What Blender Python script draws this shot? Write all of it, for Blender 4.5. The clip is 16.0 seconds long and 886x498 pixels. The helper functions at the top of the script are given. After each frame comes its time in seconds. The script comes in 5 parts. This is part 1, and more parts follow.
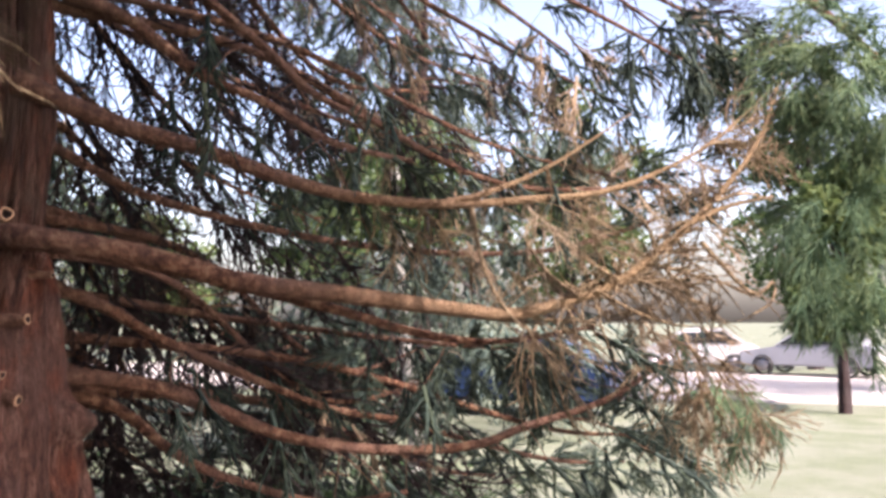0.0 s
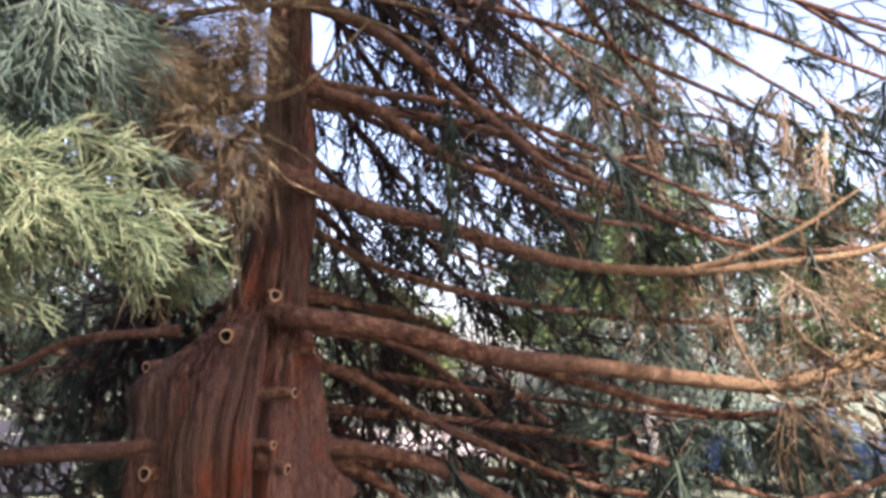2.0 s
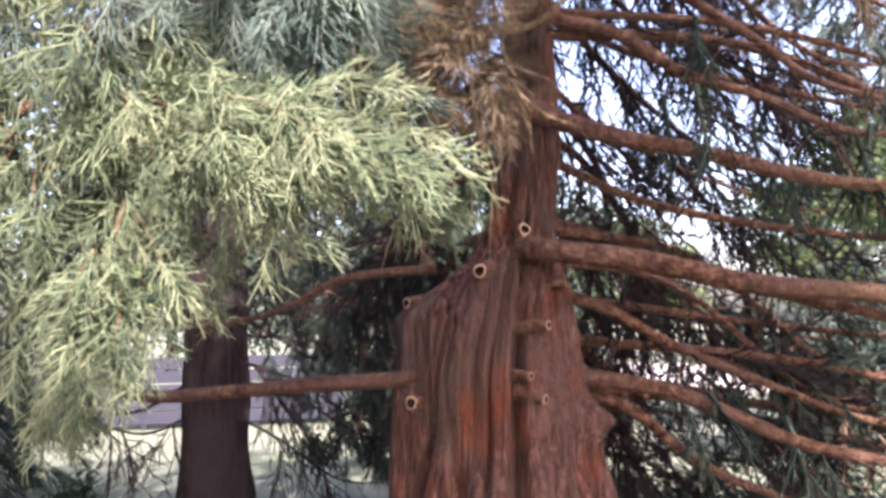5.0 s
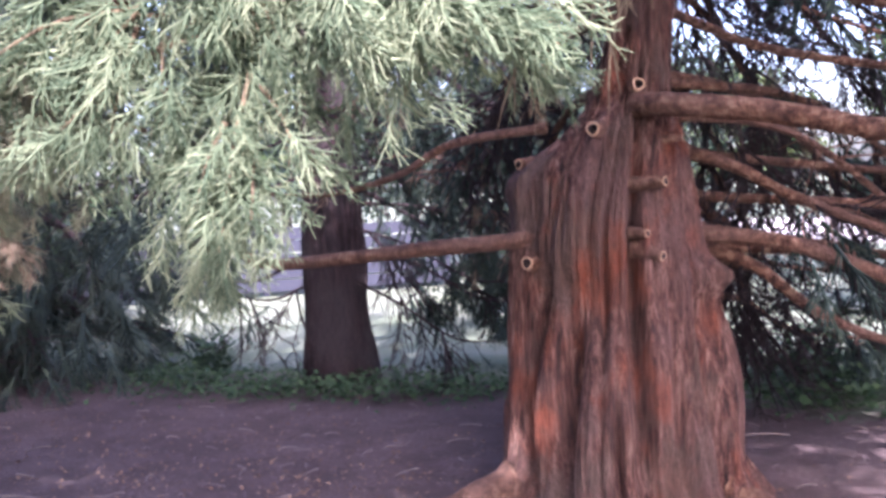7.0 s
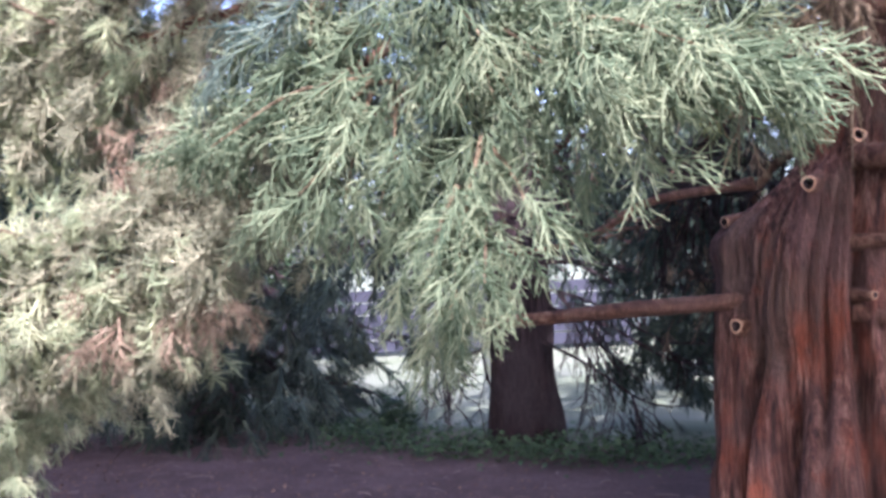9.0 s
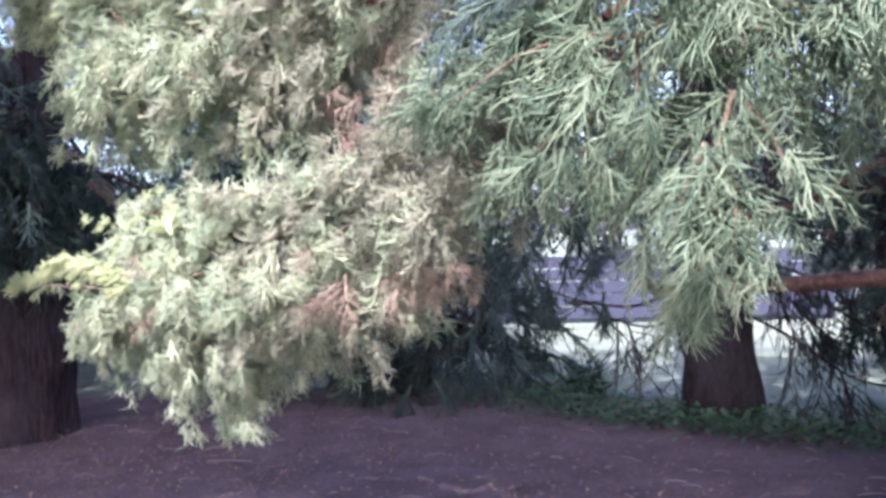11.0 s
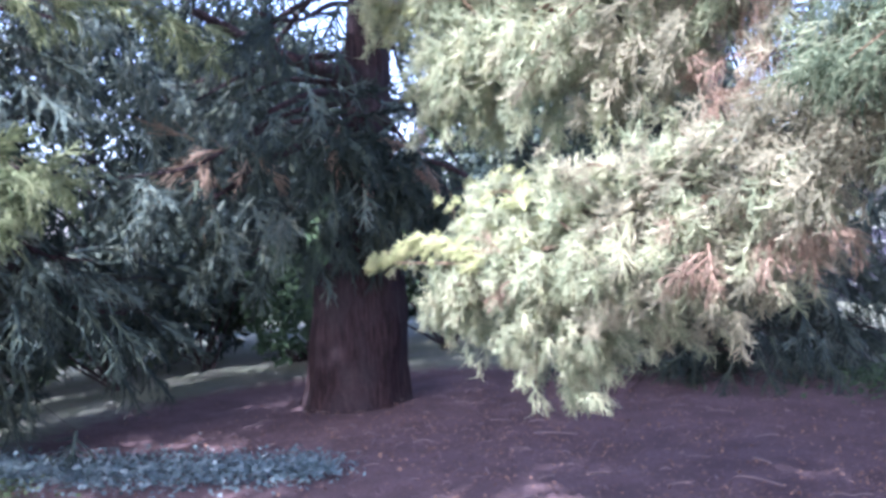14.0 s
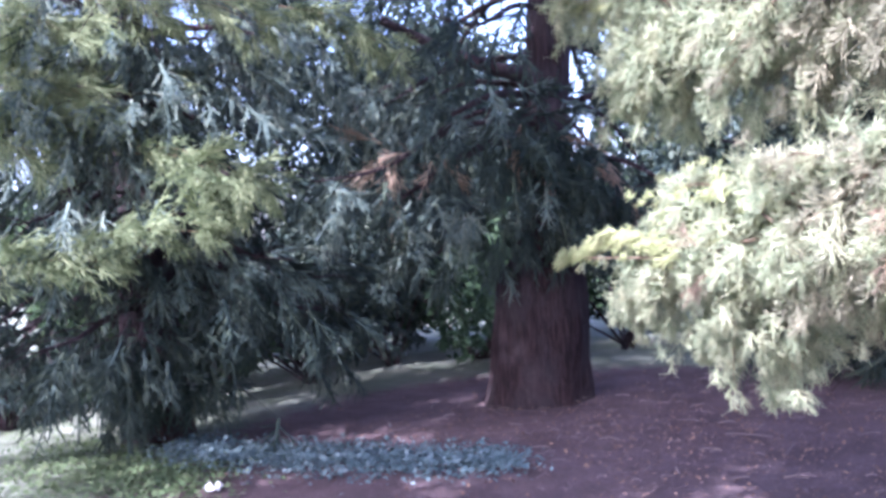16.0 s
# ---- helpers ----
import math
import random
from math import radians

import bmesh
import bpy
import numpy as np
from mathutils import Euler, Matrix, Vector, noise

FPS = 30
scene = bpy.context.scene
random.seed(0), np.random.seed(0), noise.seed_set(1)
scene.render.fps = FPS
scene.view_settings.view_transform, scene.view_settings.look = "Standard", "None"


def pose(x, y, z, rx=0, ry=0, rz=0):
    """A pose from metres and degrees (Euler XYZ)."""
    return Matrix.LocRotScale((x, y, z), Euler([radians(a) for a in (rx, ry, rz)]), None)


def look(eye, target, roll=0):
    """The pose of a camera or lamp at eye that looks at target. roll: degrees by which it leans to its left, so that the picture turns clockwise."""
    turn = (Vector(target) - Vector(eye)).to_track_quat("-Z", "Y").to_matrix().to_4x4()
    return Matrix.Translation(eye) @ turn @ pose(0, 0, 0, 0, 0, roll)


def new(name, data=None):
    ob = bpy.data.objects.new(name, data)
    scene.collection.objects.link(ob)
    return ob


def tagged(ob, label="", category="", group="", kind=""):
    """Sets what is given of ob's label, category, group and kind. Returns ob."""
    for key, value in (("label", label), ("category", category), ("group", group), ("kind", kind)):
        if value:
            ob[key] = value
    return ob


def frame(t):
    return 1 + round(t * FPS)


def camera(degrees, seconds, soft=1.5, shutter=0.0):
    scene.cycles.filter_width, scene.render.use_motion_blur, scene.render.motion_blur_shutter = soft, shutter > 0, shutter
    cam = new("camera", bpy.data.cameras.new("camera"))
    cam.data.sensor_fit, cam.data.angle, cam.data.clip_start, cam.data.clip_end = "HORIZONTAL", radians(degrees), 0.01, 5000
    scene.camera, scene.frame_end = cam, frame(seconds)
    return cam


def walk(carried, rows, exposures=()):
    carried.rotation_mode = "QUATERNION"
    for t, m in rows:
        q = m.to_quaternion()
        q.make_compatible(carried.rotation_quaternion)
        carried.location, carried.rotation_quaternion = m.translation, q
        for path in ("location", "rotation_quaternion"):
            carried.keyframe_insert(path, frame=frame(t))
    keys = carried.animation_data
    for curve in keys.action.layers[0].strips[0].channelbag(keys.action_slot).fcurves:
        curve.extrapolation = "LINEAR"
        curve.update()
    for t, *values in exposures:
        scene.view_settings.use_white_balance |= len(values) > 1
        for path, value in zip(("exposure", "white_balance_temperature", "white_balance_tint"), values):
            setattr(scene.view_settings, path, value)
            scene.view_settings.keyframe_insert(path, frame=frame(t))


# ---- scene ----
import collections

from mathutils.bvhtree import BVHTree

cam = camera(52.6, 16.0, soft=3.4)
PATH = [
    (0, (-0.009, 0.423, 1.744), (0.581, 2.328, 1.901), 0.0),
    (0.5, (-0.023, 0.43, 1.743), (0.46, 2.361, 1.945), -0.2),
    (1, (-0.018, 0.402, 1.746), (0.32, 2.358, 1.991), -0.2),
    (1.5, (-0.021, 0.397, 1.748), (0.177, 2.367, 2.031), -0.1),
    (2, (-0.066, 0.411, 1.767), (0.018, 2.385, 2.073), -0.2),
    (2.5, (-0.126, 0.423, 1.775), (-0.132, 2.396, 2.099), -0.2),
    (3, (-0.153, 0.433, 1.786), (-0.252, 2.403, 2.116), -0.3),
    (3.5, (-0.173, 0.456, 1.783), (-0.364, 2.419, 2.114), -0.3),
    (6, (-0.114, 0.416, 1.749), (-0.679, 2.334, 1.716), -2.3),
    (6.5, (-0.125, 0.416, 1.75), (-0.741, 2.315, 1.637), -2.9),
    (7, (-0.173, 0.41, 1.751), (-0.845, 2.289, 1.625), -3.2),
    (7.5, (-0.208, 0.413, 1.75), (-0.966, 2.261, 1.646), -3.5),
    (8, (-0.247, 0.416, 1.757), (-1.094, 2.226, 1.698), -3.7),
    (8.5, (-0.288, 0.428, 1.768), (-1.22, 2.197, 1.756), -3.5),
    (9, (-0.325, 0.418, 1.772), (-1.337, 2.143, 1.795), -3.4),
    (11.5, (-0.475, 0.305, 1.756), (-1.877, 1.731, 1.704), -2.9),
    (12, (-0.503, 0.251, 1.748), (-1.97, 1.61, 1.689), -3.2),
    (12.5, (-0.524, 0.21, 1.745), (-2.058, 1.491, 1.69), -3.3),
    (13, (-0.535, 0.174, 1.748), (-2.138, 1.369, 1.699), -3.8),
    (13.5, (-0.554, 0.153, 1.749), (-2.225, 1.251, 1.708), -4.2),
    (14, (-0.579, 0.129, 1.746), (-2.312, 1.127, 1.712), -4.5),
    (14.5, (-0.562, 0.069, 1.732), (-2.347, 0.97, 1.707), -4.7),
    (15, (-0.558, 0.038, 1.74), (-2.386, 0.847, 1.719), -5.0),
    (15.5, (-0.56, 0.034, 1.733), (-2.425, 0.757, 1.723), -5.1),
    (16, (-0.536, -0.008, 1.726), (-2.427, 0.645, 1.726), -5.0),
]
walk(cam, [(t, look(eye, target, roll)) for t, eye, target, roll in PATH],
     [(0, 1.53, 6850, 28), (4, 2.08, 6900, 30), (7, 2.46, 5750, 38), (8, 2.5, 5800, 36), (9, 2.07, 5650, 34), (12, 2.18, 5350, 33), (16, 2.44, 5280, 39)])

# ---- sky, sun and exposure ----
SUN_AZ, SUN_EL = radians(150.0), radians(45.0)   # azimuth clockwise from +y
world = bpy.data.worlds.new("sky")
scene.world = world
world.use_nodes = True
wn = world.node_tree
sky = wn.nodes.new("ShaderNodeTexSky")
sky.sky_type, sky.sun_disc = "NISHITA", False
sky.sun_elevation, sky.sun_rotation = SUN_EL, SUN_AZ
sky.air_density, sky.dust_density = 1.0, 4.0
wn.links.new(sky.outputs[0], wn.nodes["Background"].inputs[0])
wn.nodes["Background"].inputs[1].default_value = 0.185
sun = new("sun", bpy.data.lights.new("sun", "SUN"))
sun.data.energy, sun.data.angle, sun.data.color = 4.8, radians(0.6), (1.0, 0.95, 0.88)
to_sun = Vector((math.sin(SUN_AZ) * math.cos(SUN_EL), math.cos(SUN_AZ) * math.cos(SUN_EL), math.sin(SUN_EL)))
sun.matrix_world = look(to_sun * 40, (0, 0, 0))


# ---- materials ----
class Mat:
    """A node material under construction."""
    def __init__(self, name, rough=0.8):
        self.m = bpy.data.materials.new(name)
        self.m.use_nodes = True
        self.t = self.m.node_tree
        self.b = self.t.nodes["Principled BSDF"]
        self.b.inputs["Roughness"].default_value = rough
        self.b.inputs["Specular IOR Level"].default_value = 0.25

    def node(self, kind, **props):
        n = self.t.nodes.new(kind)
        for k, v in props.items():
            n.inputs[k.replace("_", " ")].default_value = v
        return n

    def link(self, a, b):
        self.t.links.new(a, b)

    def coords(self, scale=(1, 1, 1), what="Object"):
        tc, mp = self.node("ShaderNodeTexCoord"), self.node("ShaderNodeMapping")
        self.link(tc.outputs[what], mp.inputs[0])
        mp.inputs["Scale"].default_value = scale
        return mp.outputs[0]

    def noise(self, vec, scale, detail=5.0, rough=0.6):
        n = self.node("ShaderNodeTexNoise", Scale=scale, Detail=detail, Roughness=rough)
        self.link(vec, n.inputs["Vector"])
        return n.outputs["Fac"]

    def ramp(self, fac, stops):
        r = self.t.nodes.new("ShaderNodeValToRGB")
        e = r.color_ramp.elements
        while len(e) < len(stops):
            e.new(0.5)
        for el, (p, c) in zip(e, stops):
            el.position, el.color = p, (*c, 1)
        self.link(fac, r.inputs[0])
        return r.outputs[0]

    def mix(self, fac, a, b, blend="MIX"):
        n = self.t.nodes.new("ShaderNodeMix")
        n.data_type, n.blend_type = "RGBA", blend
        for value, sock in ((fac, n.inputs[0]), (a, n.inputs[6]), (b, n.inputs[7])):
            if isinstance(value, bpy.types.NodeSocket):
                self.link(value, sock)
            elif isinstance(value, tuple):
                sock.default_value = (*value, 1)
            else:
                sock.default_value = value
        return n.outputs[2]

    def math(self, op, a, b=0.0):
        n = self.t.nodes.new("ShaderNodeMath")
        n.operation = op
        for value, sock in ((a, n.inputs[0]), (b, n.inputs[1])):
            if isinstance(value, bpy.types.NodeSocket):
                self.link(value, sock)
            else:
                sock.default_value = value
        return n.outputs[0]

    def bump(self, fac, strength, dist):
        n = self.node("ShaderNodeBump", Strength=strength, Distance=dist)
        self.link(fac, n.inputs["Height"])
        self.link(n.outputs[0], self.b.inputs["Normal"])

    def colour(self, sock):
        if isinstance(sock, tuple):
            self.b.inputs["Base Color"].default_value = (*sock, 1)
        else:
            self.link(sock, self.b.inputs["Base Color"])
        return self


def bark(name, dark, mid, light, fibre=(14, 14, 1.3), red=None, tan=None, grey=None):
    """Fibrous bark: long vertical strips, fine fibres, worn patches, and smooth red patches where red is given."""
    k = Mat(name, 0.9)
    long = k.noise(k.coords(fibre), 2.2, 8, 0.7)
    fine = k.noise(k.coords((46, 46, 3.2)), 3.0, 6, 0.75)
    patch = k.noise(k.coords((1, 1, 0.7)), 2.3, 4)
    c = k.ramp(long, [(0.38, dark), (0.5, mid), (0.63, light)])
    c = k.mix(k.ramp(patch, [(0.42, (0, 0, 0)), (0.62, (0.8, 0.8, 0.8))]), c, tuple(v * 0.75 + 0.04 for v in mid))
    if red:
        c = k.mix(k.ramp(k.noise(k.coords((1.2, 1.2, 0.8)), 2.9, 3), [(0.5, (0, 0, 0)), (0.68, (0.65, 0.65, 0.65))]), c, red)
    if grey:
        plate = k.noise(k.coords((1.6, 1.6, 0.9)), 1.7, 5, 0.65)
        c = k.mix(k.ramp(plate, [(0.5, (0, 0, 0)), (0.6, (0.75, 0.75, 0.75))]), c, k.mix(long, tuple(v * 0.45 for v in grey), grey))
    if tan:
        # tan towards the outer end (x) of a limb: drier bark, with sunlight put into the colour
        sep = k.node("ShaderNodeSeparateXYZ")
        k.link(k.coords(), sep.inputs[0])
        c = k.mix(k.math("MULTIPLY", k.ramp(k.math("DIVIDE", sep.outputs[0], 3.0), [(0.15, (0, 0, 0)), (0.75, (1, 1, 1))]), 0.75), c, k.mix(long, tan, tuple(v * 0.5 for v in tan)))
    c = k.mix(k.ramp(fine, [(0.36, (0.75, 0.75, 0.75)), (0.55, (0, 0, 0))]), c, tuple(v * 0.8 for v in dark))
    k.colour(c)
    k.bump(k.math("ADD", long, k.math("MULTIPLY", fine, 0.6)), 1.0, 0.05)
    return k.m


def leafy(name, a, b, c, glow=0.35, joined=False):
    """Scale-leaf shoots: colour varies from spray to spray and along the shoots; some light passes through."""
    k = Mat(name, 0.68)
    info = k.node("ShaderNodeObjectInfo")
    n = k.noise(k.coords(), 9.0, 4)
    island = k.node("ShaderNodeNewGeometry").outputs["Random Per Island"]
    if joined:
        f = k.math("ADD", k.math("MULTIPLY", island, 0.4), k.math("MULTIPLY", k.noise(k.coords(), 1.3, 6, 0.7), 0.6))
    else:
        f = k.math("ADD", k.math("MULTIPLY", info.outputs["Random"], 0.3), k.math("ADD", k.math("MULTIPLY", island, 0.45), k.math("MULTIPLY", n, 0.25)))
    col = k.ramp(f, [(0.2, a), (0.5, b), (0.8, c)])
    k.colour(col)
    tr = k.node("ShaderNodeBsdfTranslucent")
    k.link(col, tr.inputs[0])
    ms = k.node("ShaderNodeMixShader")
    ms.inputs[0].default_value = glow
    out = k.t.nodes["Material Output"]
    k.link(k.b.outputs[0], ms.inputs[1])
    k.link(tr.outputs[0], ms.inputs[2])
    k.link(ms.outputs[0], out.inputs[0])
    return k.m


def plain(name, a, b, scale=6.0, rough=0.7, metal=0.0):
    k = Mat(name, rough)
    k.colour(k.mix(k.noise(k.coords(), scale), a, b))
    k.b.inputs["Metallic"].default_value = metal
    return k.m


M_TRUNK = bark("sequoia_bark", (0.024, 0.013, 0.011), (0.152, 0.064, 0.045), (0.35, 0.21, 0.155), red=(0.34, 0.088, 0.038), grey=(0.21, 0.145, 0.11))
M_LIMB = bark("limb_bark", (0.05, 0.022, 0.014), (0.19, 0.088, 0.052), (0.37, 0.23, 0.14), (8, 8, 8))
M_OUTER = bark("outer_limb_bark", (0.05, 0.022, 0.014), (0.19, 0.088, 0.052), (0.37, 0.23, 0.14), (8, 8, 8), tan=(0.50, 0.36, 0.20))
# bark with the trees' shade put into its colour
M_DARKBARK = bark("shade_darkened_bark", (0.012, 0.008, 0.009), (0.040, 0.023, 0.024), (0.085, 0.052, 0.048))
M_TWIG = bark("twig_bark", (0.09, 0.06, 0.034), (0.29, 0.205, 0.118), (0.53, 0.41, 0.25), (10, 10, 10))
M_CUT = plain("cut_wood", (0.46, 0.30, 0.19), (0.30, 0.17, 0.10), 20)
M_GREEN = leafy("fresh_green_shoots", (0.05, 0.086, 0.047), (0.142, 0.19, 0.107), (0.288, 0.33, 0.195), 0.25)
# blue tone of shade put into the colour of branch A's upper fronds
M_SEA = leafy("blue_green_shade_shoots", (0.045, 0.085, 0.07), (0.11, 0.16, 0.13), (0.20, 0.255, 0.195), 0.25)
# sunlight put into the colour; strong glow also lifts the shaded undersides
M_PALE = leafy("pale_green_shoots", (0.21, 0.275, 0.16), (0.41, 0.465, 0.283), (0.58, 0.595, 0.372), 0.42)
M_OLIVE = leafy("olive_shoots", (0.11, 0.12, 0.075), (0.25, 0.255, 0.16), (0.42, 0.40, 0.26), 0.25)
M_TIP = leafy("yellow_green_tips", (0.29, 0.34, 0.15), (0.41, 0.455, 0.21), (0.53, 0.55, 0.29), 0.35)
# brighter copy with direct sun put into the shoot colour
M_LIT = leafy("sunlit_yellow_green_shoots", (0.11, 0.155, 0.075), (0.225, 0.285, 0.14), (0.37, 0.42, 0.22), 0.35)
# bluish haze and skylight put into the colour of half-lit foliage
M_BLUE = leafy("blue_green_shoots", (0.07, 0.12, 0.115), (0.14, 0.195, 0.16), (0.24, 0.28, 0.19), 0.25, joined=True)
M_BROWN = leafy("dead_brown_shoots", (0.17, 0.115, 0.075), (0.29, 0.21, 0.14), (0.40, 0.33, 0.23), 0.25)
# shade put into the colour: dark shoots for rear, low and distant foliage
M_FAR = leafy("shaded_conifer_shoots", (0.018, 0.034, 0.032), (0.038, 0.062, 0.048), (0.08, 0.10, 0.055), 0.2, joined=True)
M_DECID = leafy("broad_leaves", (0.04, 0.075, 0.03), (0.075, 0.12, 0.045), (0.13, 0.17, 0.06), 0.4)
M_FRESH = leafy("fresh_lit_shoots", (0.07, 0.14, 0.085), (0.13, 0.21, 0.115), (0.23, 0.31, 0.15), 0.35)
M_RUST = leafy("rust_brown_twigs", (0.06, 0.044, 0.028), (0.125, 0.094, 0.056), (0.24, 0.19, 0.115), 0.15)


def ground_material():
    k = Mat("needle_litter_and_lawn", 0.95)
    pos = k.coords()
    fine, mid, big = k.noise(pos, 38, 7, 0.7), k.noise(pos, 6, 6), k.noise(pos, 0.9, 4)
    litter = k.ramp(fine, [(0.3, (0.038, 0.024, 0.024)), (0.5, (0.098, 0.068, 0.066)), (0.72, (0.21, 0.16, 0.15))])
    litter = k.mix(k.ramp(mid, [(0.4, (0, 0, 0)), (0.65, (1, 1, 1))]), litter, (0.105, 0.073, 0.071))
    litter = k.mix(k.ramp(k.noise(pos, 2.1, 6, 0.7), [(0.42, (0.6, 0.6, 0.6)), (0.58, (0, 0, 0))]), litter, (0.055, 0.037, 0.036))
    grass = k.ramp(fine, [(0.3, (0.062, 0.082, 0.05)), (0.55, (0.13, 0.155, 0.10)), (0.75, (0.22, 0.24, 0.17))])
    grass = k.mix(k.ramp(big, [(0.4, (0, 0, 0)), (0.6, (1, 1, 1))]), grass, (0.16, 0.18, 0.135))
    # litter lies within an uneven oval under the trees
    sep = k.node("ShaderNodeSeparateXYZ")
    k.link(pos, sep.inputs[0])
    dx = k.math("DIVIDE", k.math("ADD", sep.outputs[0], 4.2), 7.6)
    dy = k.math("DIVIDE", k.math("SUBTRACT", sep.outputs[1], 3.6), 4.7)
    r = k.math("ADD", k.math("MULTIPLY", dx, dx), k.math("MULTIPLY", dy, dy))
    r = k.math("ADD", r, k.math("MULTIPLY", k.math("SUBTRACT", mid, 0.5), 0.5))
    k.colour(k.mix(k.ramp(k.math("SUBTRACT", r, 0.5), [(0.42, (0, 0, 0)), (0.62, (1, 1, 1))]), litter, grass))
    k.bump(k.math("ADD", fine, mid), 0.9, 0.02)
    return k.m


M_GROUND = ground_material()
M_IVY = leafy("ground_ivy", (0.06, 0.10, 0.105), (0.12, 0.18, 0.175), (0.24, 0.30, 0.29), 0.15)
M_GRASS = leafy("short_grass", (0.05, 0.085, 0.035), (0.085, 0.13, 0.055), (0.15, 0.19, 0.09), 0.2)
M_LITTER = leafy("dry_litter", (0.06, 0.035, 0.025), (0.13, 0.075, 0.05), (0.22, 0.14, 0.09), 0.1)
M_WEED = leafy("weeds", (0.03, 0.06, 0.03), (0.05, 0.095, 0.042), (0.095, 0.145, 0.065), 0.3)


# ---- mesh helpers ----
def mesh_of(name, verts, faces, material, smooth=True):
    me = bpy.data.meshes.new(name)
    me.from_pydata([tuple(v) for v in verts] if not isinstance(verts, list) else verts, [], faces)
    me.materials.append(material)
    if smooth:
        me.polygons.foreach_set("use_smooth", [True] * len(me.polygons))
    me.update()
    return me


def tubes(P, R, sides):
    """Many tapered tubes at once: P is (n, k, 3) centre lines, R is (n, k) radii."""
    P, R = np.asarray(P, float), np.asarray(R, float)
    n, k, _ = P.shape
    T = np.gradient(P, axis=1)
    T /= np.linalg.norm(T, axis=2, keepdims=True) + 1e-9
    up = np.where(np.abs(T[:, :1, 2:3]) > 0.9, np.array([1.0, 0, 0]), np.array([0, 0, 1.0]))
    U = np.cross(T, np.broadcast_to(up, T.shape))
    U /= np.linalg.norm(U, axis=2, keepdims=True) + 1e-9
    V = np.cross(T, U)
    a = np.linspace(0, 2 * np.pi, sides, endpoint=False)
    ring = U[:, :, None] * np.cos(a)[:, None] + V[:, :, None] * np.sin(a)[:, None]
    verts = (P[:, :, None] + ring * R[:, :, None, None]).reshape(-1, 3)
    i = np.arange(n)[:, None, None] * k * sides + np.arange(k - 1)[None, :, None] * sides
    j = np.arange(sides)[None, None, :]
    j2 = (j + 1) % sides
    quads = np.stack([i + j, i + j2, i + sides + j2, i + sides + j], -1).reshape(-1, 4)
    return verts, quads


def fine_curve(pts, n):
    """A smooth line of n points through the control points (Catmull-Rom)."""
    p = np.asarray(pts, float)
    p = np.vstack([2 * p[0] - p[1], p, 2 * p[-1] - p[-2]])
    out = []
    for s in np.linspace(0, len(p) - 3 - 1e-6, n):
        i, f = int(s), s - int(s)
        a, b, c, d = p[i:i + 4]
        out.append(0.5 * (2 * b + (c - a) * f + (2 * a - 5 * b + 4 * c - d) * f * f + (3 * b - a - 3 * c + d) * f ** 3))
    return np.array(out)


rng = np.random.default_rng(7)


def root(name, base, label, category, group=""):
    ob = new(name)
    ob.empty_display_size = 0.2
    ob.location = base
    return tagged(ob, label, category, group)


def part(name, me, parent, label="", m=None):
    """One mesh object under a thing or a part; me is in world coordinates unless m places it."""
    ob = new(name, me)
    ob.parent = parent
    if parent.type == "EMPTY":
        ob.matrix_parent_inverse = Matrix.Translation(-Vector(parent.location))
    if m is not None:
        ob.matrix_basis = m
    return tagged(ob, label)


# ---- sprays of cord-like shoots ----
def spray(name, seed, material, length=0.17, strands=26, reach=0.13, r=0.0038, droop=0.25, fan=0.75, forks=3, fork=0.035, straight=False):
    """A broom-like spray along +x: a bent stem, cord-like strands fanning off it, each forked towards its tip."""
    g = np.random.default_rng(seed)
    P, R = [], []
    s = np.array([0, 1.0]) if straight else np.array([0, 0.6, 1.0])

    def cord(start, way, ln, rad, sag, taper=(1.0, 1.1, 0.45)):
        way = way / np.linalg.norm(way)
        pts = start + way * (s[:, None] * ln)
        pts[:, 2] -= sag * ln * s ** 2
        pts += g.normal(0, 0.03 * ln, pts.shape) * s[:, None]
        P.append(pts)
        R.append(rad * np.array([taper[0], taper[-1]] if straight else taper))
        return pts

    def on(line, f):
        return np.array([np.interp(f, s, line[:, c]) for c in range(3)])

    stem = cord(np.zeros(3), np.array([1, 0, 0.08]), length, r * 1.5, droop, (1.5, 1.2, 0.7))
    for i in range(strands):
        f = (i + g.random()) / strands
        a = g.uniform(0, 2 * np.pi)
        open_ = fan * (1.15 - 0.75 * f) * (0.5 + 0.7 * g.random())
        way = np.array([1.0, open_ * math.cos(a) * 1.25, open_ * math.sin(a) * 0.85])
        line = cord(on(stem, 0.1 + 0.9 * f), way, reach * (0.7 + 0.6 * g.random()), r * (0.85 + 0.3 * g.random()), 0.15 + 0.45 * g.random())
        way = (line[-1] - line[-2]) / np.linalg.norm(line[-1] - line[-2])
        for q in range(forks):
            h = 0.35 + 0.6 * (q + g.random()) / forks
            w = way + g.normal(0, 0.45, 3)
            cord(on(line, h), w, fork * (0.6 + 0.8 * g.random()), r * (0.7 + 0.3 * g.random()), 0.2)
    v, q = tubes(P, R, 3)
    return mesh_of(name, v.tolist(), q.tolist(), material)


def family(name, material, count, seed, **kw):
    return [spray(name, seed + i, material, **kw) for i in range(count)]


